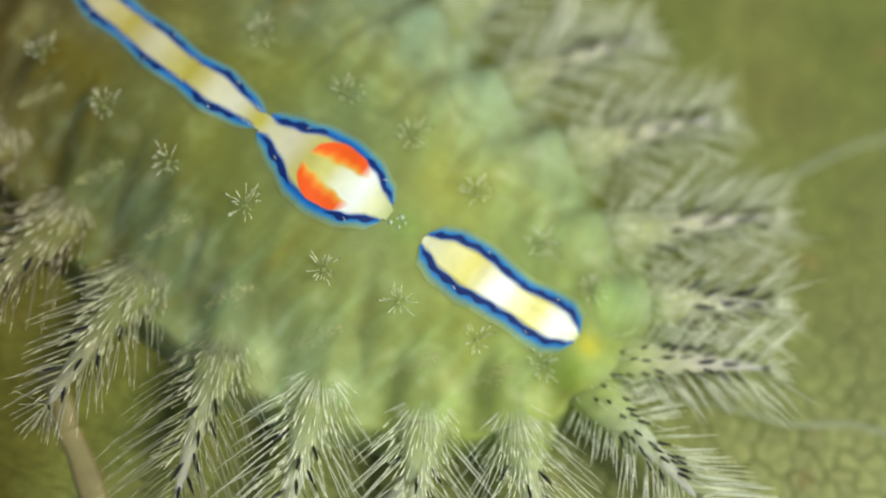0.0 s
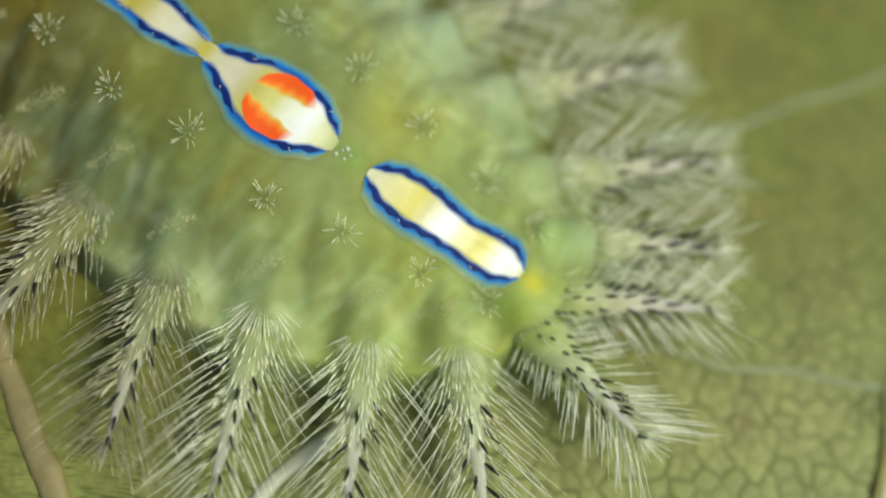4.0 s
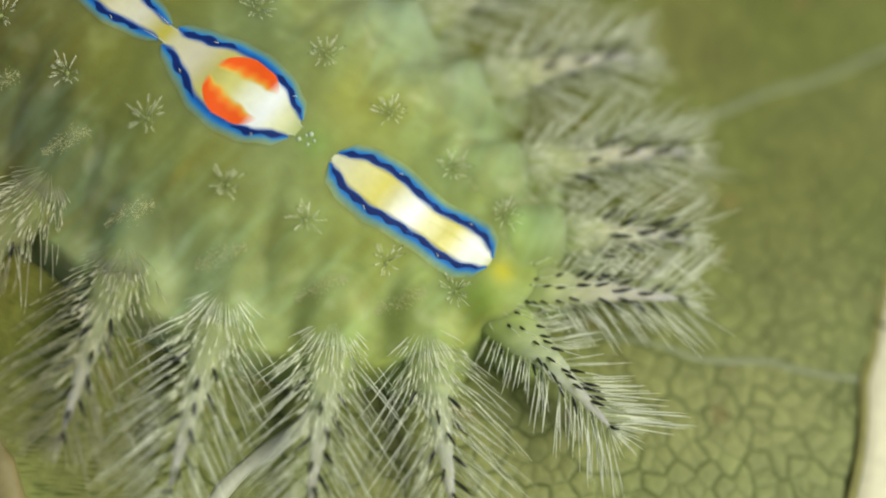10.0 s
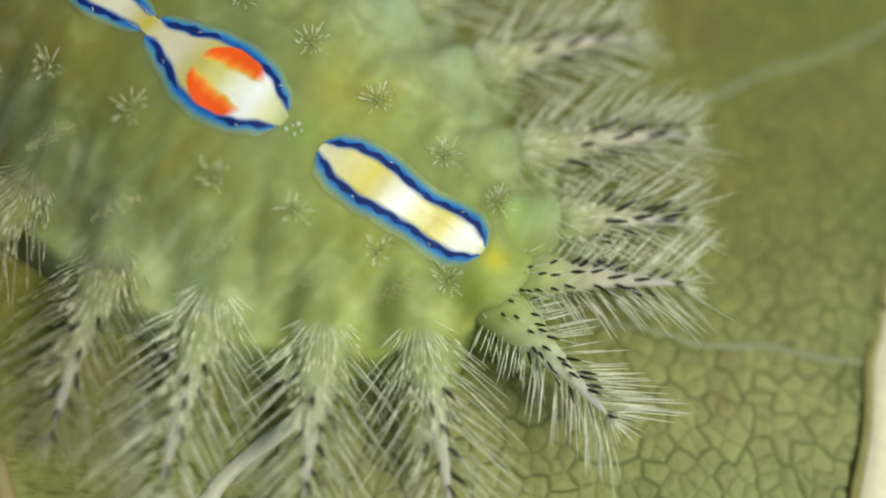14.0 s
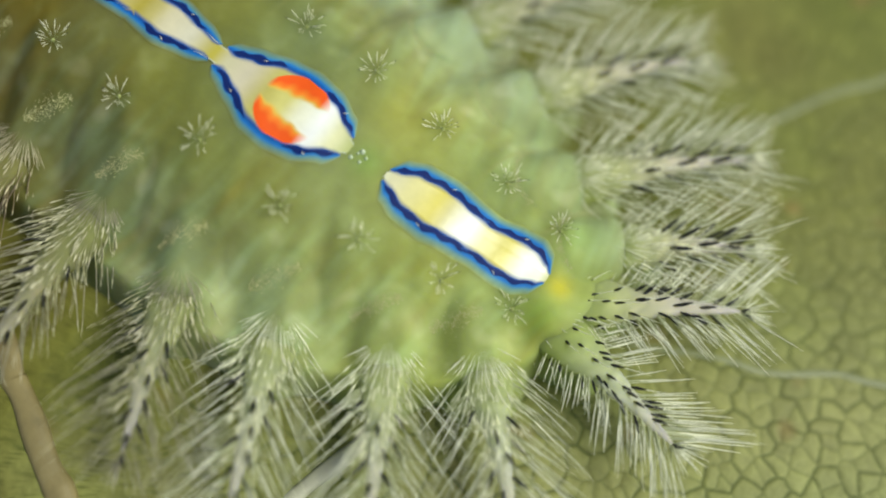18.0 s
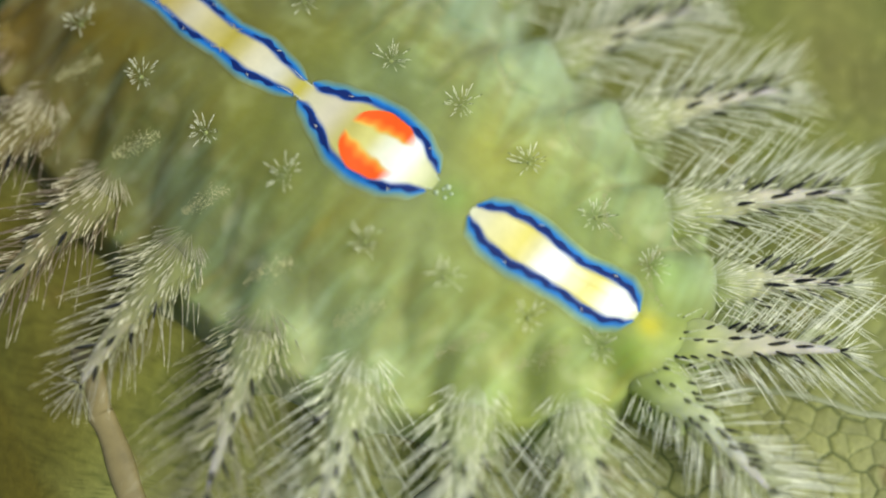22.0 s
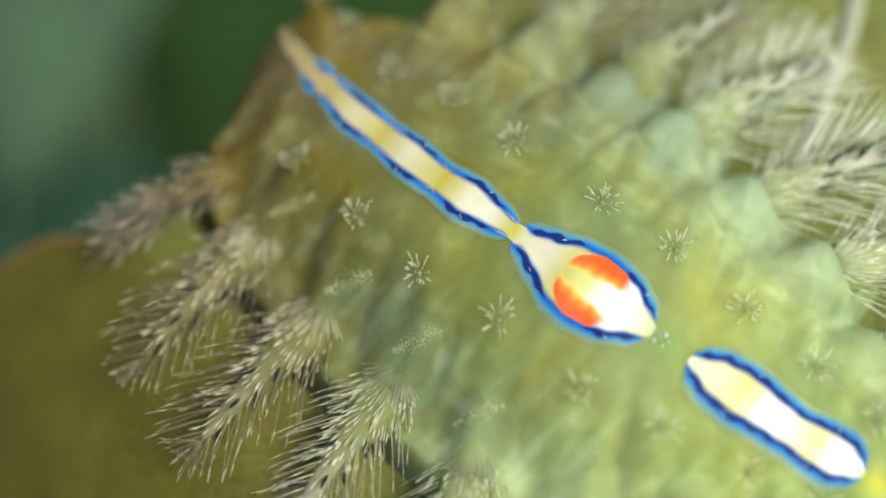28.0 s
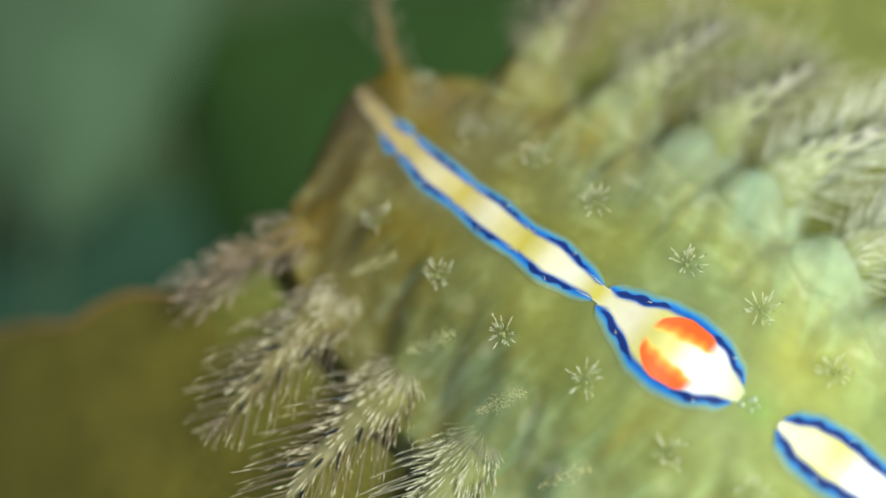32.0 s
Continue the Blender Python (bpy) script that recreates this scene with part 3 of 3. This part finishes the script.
def band(name, a, b, s, near, far, base, colour, label):
    """A band of pigment along one side s of the stripe, from near to far across it, with rounded ends."""
    mid = lambda u: (near(u) + far(u)) / 2
    return strip(name, a, b, lambda u: s * (mid(u) - (far(u) - near(u)) / 2 * ends(u, a, b)), lambda u: s * (mid(u) + (far(u) - near(u)) / 2 * ends(u, a, b)), 0.0, [M_EDGE], label, colour, 15, base)


outer = lambda u: keys(u, OUTER) + np.where(u < -9, 0.0, 0.06)


def edge_colour(u, v, k):
    """From cream through deep and bright blue to the skin, with no hard border."""
    c = mixed(cream_tint(u), DEEP, (k - 0.02) / 0.24)
    c = mixed(c, SKY, (k - 0.32) / 0.2)
    c = mixed(c, RIM, (k - 0.5) / 0.2)
    return mixed(c, skin_tone(u, v), (k - 0.6) / 0.4)


def navy_colour(u, v, k):
    body = np.minimum(1 - np.abs(2 * k - 1), np.clip(np.minimum(u - u.min(), u.max() - u) * 2, 0, 1))
    return mixed(np.broadcast_to(DEEP * 1.15, u.shape + (3,)), NAVY, body * 2.4)


for a, b in [(-25.2, -23.4), (-23.2, -18.0), (-18.5, -13.6), (-14.2, -9.0), (-8.7, -0.8), (1.5, 10.8)]:
    for s in (-1, 1):
        band("blue_edge", a, b, s, lambda u: cream_half(u) - 0.2, lambda u: outer(u) + np.where(u < -9, 0.36, 0.44), lambda k: 0.079 - 0.073 * k ** 2.5, edge_colour, "bright blue edge of the stripe")
for a, b in [(-24.9, -23.9), (-21.9, -19.2), (-17.4, -14.8), (-13.0, -10.1), (-8.4, -5.6), (-3.4, -0.95), (1.65, 6.9), (6.5, 10.6)]:
    for s in (-1, 1):
        near = lambda u: cream_half(u) + 0.0 + 0.04 * np.sin(u * 5 + s)
        band("navy_blotch", a, b, s, near, lambda u: outer(u) - np.where(u > 1, 0.06, 0.0) + 0.05 * np.sin(u * 6.3 + 2 * s), lambda k: 0.087 - 0.03 * k ** 2, navy_colour, "navy blue blotch")
        m = (a + b) / 2 + 0.2 * s
        c = skin(np.array(m), np.array(keys(np.array([m]), SHIFT)[0] + s * (cream_half(np.array([m]))[0] + outer(np.array([m]))[0]) / 2), 0.095)
        co, fa = tube([c, c + (0.1, 0.05 * s, 0.03), c + (0.2, 0.12 * s, 0.0)], (0.012, 0.02, 0.008), 6)
        part("speck", raw_mesh("speck", co, fa, [M_TIP]), cat, "white speck")


def orange_colour(u, v, k):
    k = k + 0.06 * np.sin(u * 9 + 4 * np.sign(v)) * np.sin(k * 3.1)
    c = mixed(cream_tint(u), np.array((0.78, 0.50, 0.08)), (k - 0.02) / 0.14)
    c = mixed(c, np.array((0.93, 0.25, 0.02)), (k - 0.14) / 0.16)
    c = mixed(c, np.array((0.90, 0.105, 0.005)), (k - 0.3) / 0.3)
    return mixed(cream_tint(u), c, np.minimum((u - u.min()) / 0.25, (u.max() - u) / 0.6))


for s in (-1, 1):
    far = lambda u: np.minimum(cream_half(u) + 0.05, np.sqrt(np.clip(1.86 ** 2 - (u + 4.12) ** 2, 0.01, 9)))
    near = lambda u: np.minimum(far(u) - 0.03, 0.2 + 0.17 * (u + 5.9) + 0.05 * np.sin(u * 5.1 + 2 * s))
    strip("orange_spot", -5.9, -2.5, lambda u: s * near(u), lambda u: s * far(u), 0.0, [M_STRIPE], "vivid orange spot", orange_colour, 20, lambda k: 0.083)
for du, dv, r in ((-0.28, -0.36, 0.12), (0.02, 0.22, 0.15), (0.2, -0.3, 0.1), (-0.12, 0.02, 0.08), (0.34, 0.05, 0.09)):  # glassy beads at the waist of the stripe
    c = skin(np.array(-0.1 + du), np.array(dv - 0.1), 0.0)
    co, fa = tube([c + (0, 0, -0.1), c + (0.01, 0, 0.02), c + (0.02, 0, 0.6 * r), c + (0.03, 0, 0.85 * r)], (r, r, 0.7 * r, 0.2 * r), 10)
    part("bead", raw_mesh("bead", co, fa, [M_BEAD]), cat, "whitish glassy bead")


# ---- spines and needles ----
KINDS = {  # stations along a needle 1 mm long, radii, and material of each stretch
    "plain": ((0, 0.3, 0.84, 1), (0.028, 0.025, 0.016, 0.004), (3, 0, 1)),
    "short": ((0, 0.6, 0.88, 1), (0.016, 0.018, 0.024, 0.005), (3, 3, 1)),
    "fan": ((0, 0.3, 0.82, 1), (0.006, 0.009, 0.018, 0.005), (3, 0, 1)),
    "veil": ((0, 0.3, 0.82, 1), (0.006, 0.010, 0.020, 0.005), (3, 1, 1)),
    "tipped": ((0, 0.5, 0.85, 1), (0.007, 0.012, 0.034, 0.009), (3, 1, 1)),
    "black": ((0, 0.05, 0.15, 0.27, 0.36, 0.75, 1), (0.02, 0.055, 0.082, 0.058, 0.022, 0.016, 0.004), (2, 2, 2, 2, 0, 1)),
    "stub": ((0, 0.5, 0.82, 1), (0.008, 0.011, 0.024, 0.005), (4, 1, 2)),
    "clear": ((0, 0.45, 0.9, 1), (0.007, 0.010, 0.021, 0.005), (4, 1, 1)),
}
SINGLE = {}


def needle_mesh(rows):
    """Vertices, faces and material slots of needles: place, direction, length, thickness, kind and, in lengths, how far the tip bends off."""
    co, faces, slots, n = [], [], [], 0
    for kind, (xs, rs, slot) in KINDS.items():
        mine = [r for r in rows if r[4] == kind]
        if not mine:
            continue
        place, way, bend = (np.array([r[c] for r in mine])[:, None, None] for c in (0, 1, 5))
        length, thick = (np.array([r[c] for r in mine])[:, None, None, None] for c in (2, 3))
        way = way / np.linalg.norm(way, axis=-1, keepdims=True)
        a = np.cross(way, (0.31, 0.2, 0.93))
        a /= np.linalg.norm(a, axis=-1, keepdims=True)
        b = np.cross(way, a)
        x, r, g = np.array(xs)[None, :, None, None], np.array(rs)[None, :, None, None] * thick, (np.arange(5) * 2 * np.pi / 5)[None, None, :, None]
        c = place + way * (x * length) + bend * length * x * x + (a * np.cos(g) + b * np.sin(g)) * r
        k, j = np.meshgrid(np.arange(len(xs) - 1), np.arange(5), indexing="ij")
        q = np.stack([k * 5 + j, k * 5 + (j + 1) % 5, k * 5 + 5 + (j + 1) % 5, k * 5 + 5 + j], -1).reshape(-1, 4)
        faces.append((q[None] + (np.arange(len(mine)) * len(xs) * 5)[:, None, None] + n).reshape(-1, 4))
        slots.append(np.tile(np.repeat(slot, 5), len(mine)))
        co.append(c.reshape(-1, 3))
        n += len(co[-1])
    return np.concatenate(co) * MM, np.concatenate(faces), np.concatenate(slots)


def needles(rows, parent, single, tan=0):
    """Needles on a part: one object each, on shared meshes, or joined."""
    if single:
        for place, way, length, thick, kind, bend in rows:
            if kind not in SINGLE:
                co, fa, sl = needle_mesh([(np.zeros(3), np.array((1.0, 0, 0)), 1.0, 1.0, kind, np.zeros(3))])
                SINGLE[kind] = raw_mesh("needle", co, fa, [M_NEEDLE, M_TIP, M_BLACK, M_ROOT, M_STEM], None, sl)
            ob = part("needle", SINGLE[kind], parent)
            turn = Vector(way + 0.5 * bend).to_track_quat("X", "Z")
            ob.matrix_local = Matrix.LocRotScale(Vector(place) * MM, turn, (length, thick, thick))
        return
    co, fa, sl = needle_mesh(rows)
    tagged(part("needles", raw_mesh("needles", co, fa, [(M_NEEDLE, M_DULL, M_TAN, M_TAN)[tan], (M_TIP, M_DULLTIP, M_TANTIP, M_BROWNTIP)[tan], M_BLACK, (M_ROOT, M_DULLROOT, M_TANROOT, M_TANROOT)[tan], M_STEM], None, sl), parent), kind="stuff")


def surface(x, y):
    """The skin's height at a place of the plan, from the body's own grid."""
    a, b = np.clip((x + 31.5) / STEP, 0, nx - 1.01), np.clip((y + 14.4) / STEP, 0, ny - 1.01)
    i, j = int(a), int(b)
    a, b = a - i, b - j
    g = p[i:i + 2, j:j + 2, 2]
    return (g[0, 0] * (1 - a) + g[1, 0] * a) * (1 - b) + (g[0, 1] * (1 - a) + g[1, 1] * a) * b


def spine_tone(u, q, warm):
    """The shaft takes the skin's colour at its root and pales outwards."""
    root = keys(np.array([u]), TONE)[0]
    pale = keys(np.array([u]), [(-28, 0.15, 0.105, 0.05), (-20, 0.20, 0.175, 0.08), (-10, 0.24, 0.24, 0.12), (0, 0.45, 0.47, 0.32), (14, 0.51, 0.54, 0.39)])[0]
    if warm:  # cream rather than green
        pale = pale * np.array((1.14, 1.0, 1.08))
    k = np.clip((q - 0.08) * 2.0, 0, 1)[:, None]
    pale = pale + (np.array((0.50, 0.45, 0.40)) - pale) * (np.clip((q - 0.55) * 2.2, 0, 0.8) * np.clip((u + 16) / 10, 0, 1))[:, None]  # pinkish white towards the tip
    tone = np.repeat(root * 1.05 * (1 - k) + pale * k, 14, axis=0)
    dabs = np.array([noise.noise((u + a * 0.21, a * 0.9, 4.4)) for a in range(len(tone))])[:, None]
    return tone * (1 + 0.25 * dabs) + np.clip(dabs, 0, 1) * np.repeat(k, 14, axis=0) * np.array((0.07, 0.02, 0.03))


def spine(base, tip, mode, arch):
    """One feathery side spine: a lobe that tapers into a thin shaft, with a fan of hairs on the lobe and needles to both sides."""
    base, tip = np.array(base, float), np.array(tip, float)
    span = np.linalg.norm(tip - base)
    ahead = (tip - base) / span
    across = np.cross((0, 0, 1.0), ahead)
    across /= np.linalg.norm(across)
    up = np.array((0, 0, 1.0))
    near, rear = base[1] < 0, base[0] < (-7 if base[1] < 0 else -3)
    s = np.linspace(0, 1, 30)
    line = lambda q: base + (tip - base) * q + up * (arch * np.sin(np.clip(q, 0, 1) * np.pi) - 3.0 * max(0, -q))
    form = {"head": [(-0.4, 1.2), (-0.05, 1.5), (0.15, 1.3), (0.4, 0.75), (0.7, 0.4), (0.9, 0.22), (1.0, 0.08)],
            "side": [(-0.4, 0.8), (-0.1, 1.25), (0.04, 1.5), (0.16, 1.4), (0.3, 1.0), (0.45, 0.65), (0.7, 0.4), (0.9, 0.22), (1.0, 0.08)],
            "rear": [(-0.4, 0.8), (-0.1, 1.3), (0.04, 1.6), (0.16, 1.55), (0.3, 1.25), (0.45, 0.9), (0.7, 0.55), (0.9, 0.34), (1.0, 0.1)],
            "tail": [(-0.4, 1.0), (-0.1, 1.1), (0.1, 0.9), (0.4, 0.6), (0.7, 0.4), (1.0, 0.12)]}["rear" if mode == "side" and rear else mode]
    slim = (1.25 if near else 0.6) if mode == "tail" else 1.0
    wide = lambda q: keys(q, form) * slim
    q = -0.3 + 1.3 * s
    pts = np.array([line(k) for k in q])
    co, fa = tube(pts, wide(q), 14)
    co[:, 2] = np.repeat(pts[:, 2], 14) * MM + (co[:, 2] - np.repeat(pts[:, 2], 14) * MM) * 0.62
    shaft = part("spine", raw_mesh("spine", co, fa, [M_BODY], spine_tone(base[0] * (0.45 if not near and base[0] < 0 and mode == "side" else 1), q, not near and base[0] > -3)), cat, "ochre branching spine" if base[0] < -23 else "pale green branching spine")
    rows = []

    def grow(k, roll, length, kind, lean, thick=1.0):
        """A needle at k along the shaft, rolled round it from straight up (0) to a side (1 or -1)."""
        out = across * np.sin(roll * 1.5) + up * np.cos(roll * 1.5)
        place = line(k) + out * wide(np.array([k]))[0] * 0.9 * np.array((1, 1, 0.62))
        rows.append((place, out + ahead * lean + rng.normal(0, 0.045, 3), length, thick, kind, ahead * rng.uniform(0.0, 0.24) - up * rng.uniform(0.04, 0.14)))

    def over(w):
        """Height of lobe or shaft over a place of the plan."""
        f, p = (w - base) @ ahead, (w - base) @ across
        r = wide(np.array([f / span]))[0]
        z = line(f / span)[2] + 0.62 * np.sqrt(max(0.0, r * r - p * p)) if abs(p) < r else 0.0
        return max(z, surface(w[0], w[1]))

    if mode == "head":
        for k in np.linspace(-0.1, 0.88, 13):  # black-footed needles in uneven rows
            for roll in (-0.95, -0.5, -0.05, 0.45, 0.9):
                if rng.random() < (0.66 if k < 0.5 else 0.45):
                    kk = np.clip(k + rng.normal(0, 0.035), -0.1, 0.98)
                    size = 1.3 + 1.8 * max(0, kk)
                    grow(kk, roll + rng.normal(0, 0.14), size * (0.8 + 0.35 * rng.random()), "black", 1.3, 0.95 + 0.3 * kk)
        for k in range(125):
            kk = rng.random()
            side = 1 if rng.random() < 0.5 else -1
            grow(kk, side * (0.7 + 0.5 * rng.random()), (1.6 + 2.2 * kk) * (0.6 + 0.7 * rng.random()), "plain", 0.35 + 0.75 * kk, 1.15)
    elif mode == "tail":
        for k in range(210 if near else 36):
            kk = 0.05 + 0.95 * rng.random()
            grow(kk, rng.uniform(-1.15, 1.15), 0.9 + 1.5 * rng.random() * (0.5 + kk), "plain" if k % 3 else "tipped", 0.8 + 0.5 * kk, 0.95)
        for k in range(9 if near else 2):
            grow(0.25 + 0.08 * k, rng.uniform(-1, 1), 2.0 + 0.8 * rng.random(), "black", 1.0, 1.0)
    else:
        apex = base - ahead * (0.55 if near else 0.25)
        for k in range(48 if near or base[0] > 0 else 26):  # fine hairs that spread like a fan over the lobe
            a = (k / (47 if near or base[0] > 0 else 25) * 2 - 1) * 1.25 + rng.normal(0, 0.03)
            d = ahead * np.cos(a) + across * np.sin(a)
            root = apex + d * (0.3 + 0.5 * rng.random())
            end = root + d * (0.9 + 0.8 * rng.random()) + ahead * 0.35
            root[2], end[2] = over(root) - 0.01, over(end) + 0.1 + 0.12 * rng.random()
            if end[2] > 1.3 and abs(end[2] - root[2]) < 1.1:
                rows.append((root, end - root, np.linalg.norm(end - root), 0.85, "fan" if base[0] > -12 else "veil", up * 0.05))
        for k in range(85 if near else 80 if base[0] > 0 else 50):  # bright-tipped ones beyond, strewn over the whole lobe
            f, side = 0.35 + 4.4 * rng.random(), rng.uniform(-1, 1)
            root = base + ahead * f + across * side * max(0.9 if f < 2 else 0.0, wide(np.array([f / span]))[0])
            root[2] = over(root) - 0.02
            if root[2] > 1.5:
                rows.append((root, ahead + across * side * 0.75 + up * (0.15 + 0.3 * rng.random()) + rng.normal(0, 0.05, 3), 0.75 + 0.5 * rng.random(), 0.9, "tipped", -up * 0.05))
        for k in range(40 if rear and near else 26):  # short ones on the back of the shaft
            grow(0.1 + rng.random() ** 1.1 * 0.8, rng.uniform(-0.9, 0.9), 0.8 + 0.6 * rng.random(), "tipped", 1.3, 0.9)
        for side in (-1, 1):  # long ones to both sides, in tiers
            for k in np.linspace(0.06, 0.98, 9 if base[0] > 12 else (15 if base[0] > -6 else 12) if near else 17 if base[0] > 0 else 21):
                for lift in ((0.68, 1.05) if near else (0.5, 0.8, 1.08)):
                    kk = np.clip(k + rng.normal(0, 0.025), 0, 1)
                    long = 1.4 + (3.3 if not near or base[0] > -6 else 2.0) * np.sin(np.pi * np.clip(kk * 0.8 + 0.1, 0, 1)) * (0.75 if lift < 0.6 else 1.0)
                    grow(kk, side * (lift + rng.normal(0, 0.09)), long * (0.7 + 0.45 * rng.random()), "plain", 0.7 + 0.45 * kk + (0.3 if near and rear else 0.1) + rng.normal(0, 0.06), 0.72 + 0.34 * rng.random() + (0.25 if near and rear else 0))
        for k in range(44):  # short bright ones on the flanks of the shaft
            grow(0.06 + 0.7 * rng.random(), (1 if k % 2 else -1) * rng.uniform(0.45, 1.05), 1.1 + 0.8 * rng.random(), "short", 0.8, 0.95)
        dark = 7 if rear and near else 10 if near else 17
        for k in range(dark):
            grow(0.3 + 0.66 * k / dark, (-0.75, 0.6, -0.25, 0.85, 0.3)[k % 5] + rng.normal(0, 0.1), 2.8 + 0.9 * rng.random(), "black", 1.1, 1.25 if near else 1.4)
    for k in range(22):  # brush at the very tip
        rows.append((tip.copy(), ahead + rng.normal(0, 0.4, 3), 1.1 + 1.1 * rng.random(), 1.0, "plain" if k % 6 else "black", -up * 0.1))
    needles(rows, shaft, mode == "head", 0 if base[0] > (-3 if near else -7) else 1 if base[0] > (-12 if near else -18) else 2 if mode == "side" else 3)
    if mode == "side":  # grains on the skin: a patch beside the lobe, or a crescent behind it
        gc, gf, n = [], [], 0
        for k in range(330):
            if near:
                run = rng.uniform(-1.3, 1.3)
                w = base + across * (-0.5 - 0.06 * base[0]) - ahead * 1.9 + np.array((0.62 * run, 0.82 * run, 0)) + np.array((0.77, -0.64, 0)) * rng.normal(0, 0.24) * (1.2 - abs(run) * 0.6)
            else:
                a, r = rng.uniform(1.5, 3.9), 1.95 + abs(rng.normal(0, 0.16))
                w = base - ahead * 0.9 + ahead * r * np.cos(a) * 1.1 + across * r * np.sin(a)
            g = 0.018 + 0.02 * rng.random()
            z = surface(w[0], w[1])
            gc += [(w[0] + dx * g, w[1] + dy * g, z + dz * g) for dx, dy, dz in ((1, 0, 0), (0, 1, 0), (-1, 0, 0), (0, -1, 0), (0, 0, 1.6))]
            gf += [(n, n + 1, n + 4), (n + 1, n + 2, n + 4), (n + 2, n + 3, n + 4), (n + 3, n, n + 4)]
            n += 5
        tagged(part("granulation", raw_mesh("granulation", np.array(gc) * MM, gf, [M_GRAIN]), cat), kind="stuff")


for n, (b, t, mode) in enumerate(SPINES):
    spine((*b, {"side": 2.3 if b[1] < 0 else 2.6, "head": 2.6, "tail": 2.9}[mode]), (*t, 3.0 if mode == "head" else 2.6), mode, 0.35 if mode == "head" else 0.7)


def rosette(u, v, size, single):
    """A small wart with a star of needles."""
    c = skin(np.array(u), np.array(v))
    co, fa = tube([c + (0, 0, -0.2), c + (1e-3, 0, 0.0), c + (2e-3, 0, 0.08), c + (3e-3, 0, 0.12)], (0.18, 0.12, 0.08, 0.03), 12)
    wart = part("wart", raw_mesh("wart", co, fa, [M_WART]), cat, "small wart with a star of needles")
    rows = []
    for k in range(28):
        a = k * 2.4 + rng.normal(0, 0.3)
        r = np.sqrt((k + 0.6) / 28)
        way = np.array((np.cos(a) * r, np.sin(a) * r, 1.1 - r * 0.8))
        rows.append((c + np.array((np.cos(a) * 0.2 * r, np.sin(a) * 0.2 * r, 0.1)), way, size * (0.5 + 0.6 * rng.random()), 0.82, "stub" if k % 4 == 0 else "clear", np.zeros(3)))
    needles(rows, wart, single)


for u, v in ((-21.4, -4.1), (-16.4, -4.2), (-11.6, -4.5), (-6.8, -4.1), (-1.7, -4.4), (2.3, -3.6), (6.6, -2.9), (10.2, -2.3),
             (-25.7, 3.9), (-20.6, 3.6), (-16.7, 4.35), (-12.3, 4.2), (-6.5, 4.0), (-2.2, 4.2), (2.2, 3.7), (6.4, 3.3), (10, 2.4)):
    rosette(u, v, 1.0, -3 < u < 8)

# head under the front lobe
co, fa = tube([(11.0, 0.9, 2.7), (11.5, 0.95, 2.75), (12.2, 1.05, 2.6), (13.0, 1.15, 2.3), (13.6, 1.2, 1.9)], (0.2, 0.5, 0.6, 0.5, 0.15), 14)
part("head", raw_mesh("head", co, fa, [M_HEAD]), cat, "yellow-green head")


def motions():
    """The caterpillar and the leaf keep still; only the camera is carried."""


motions()
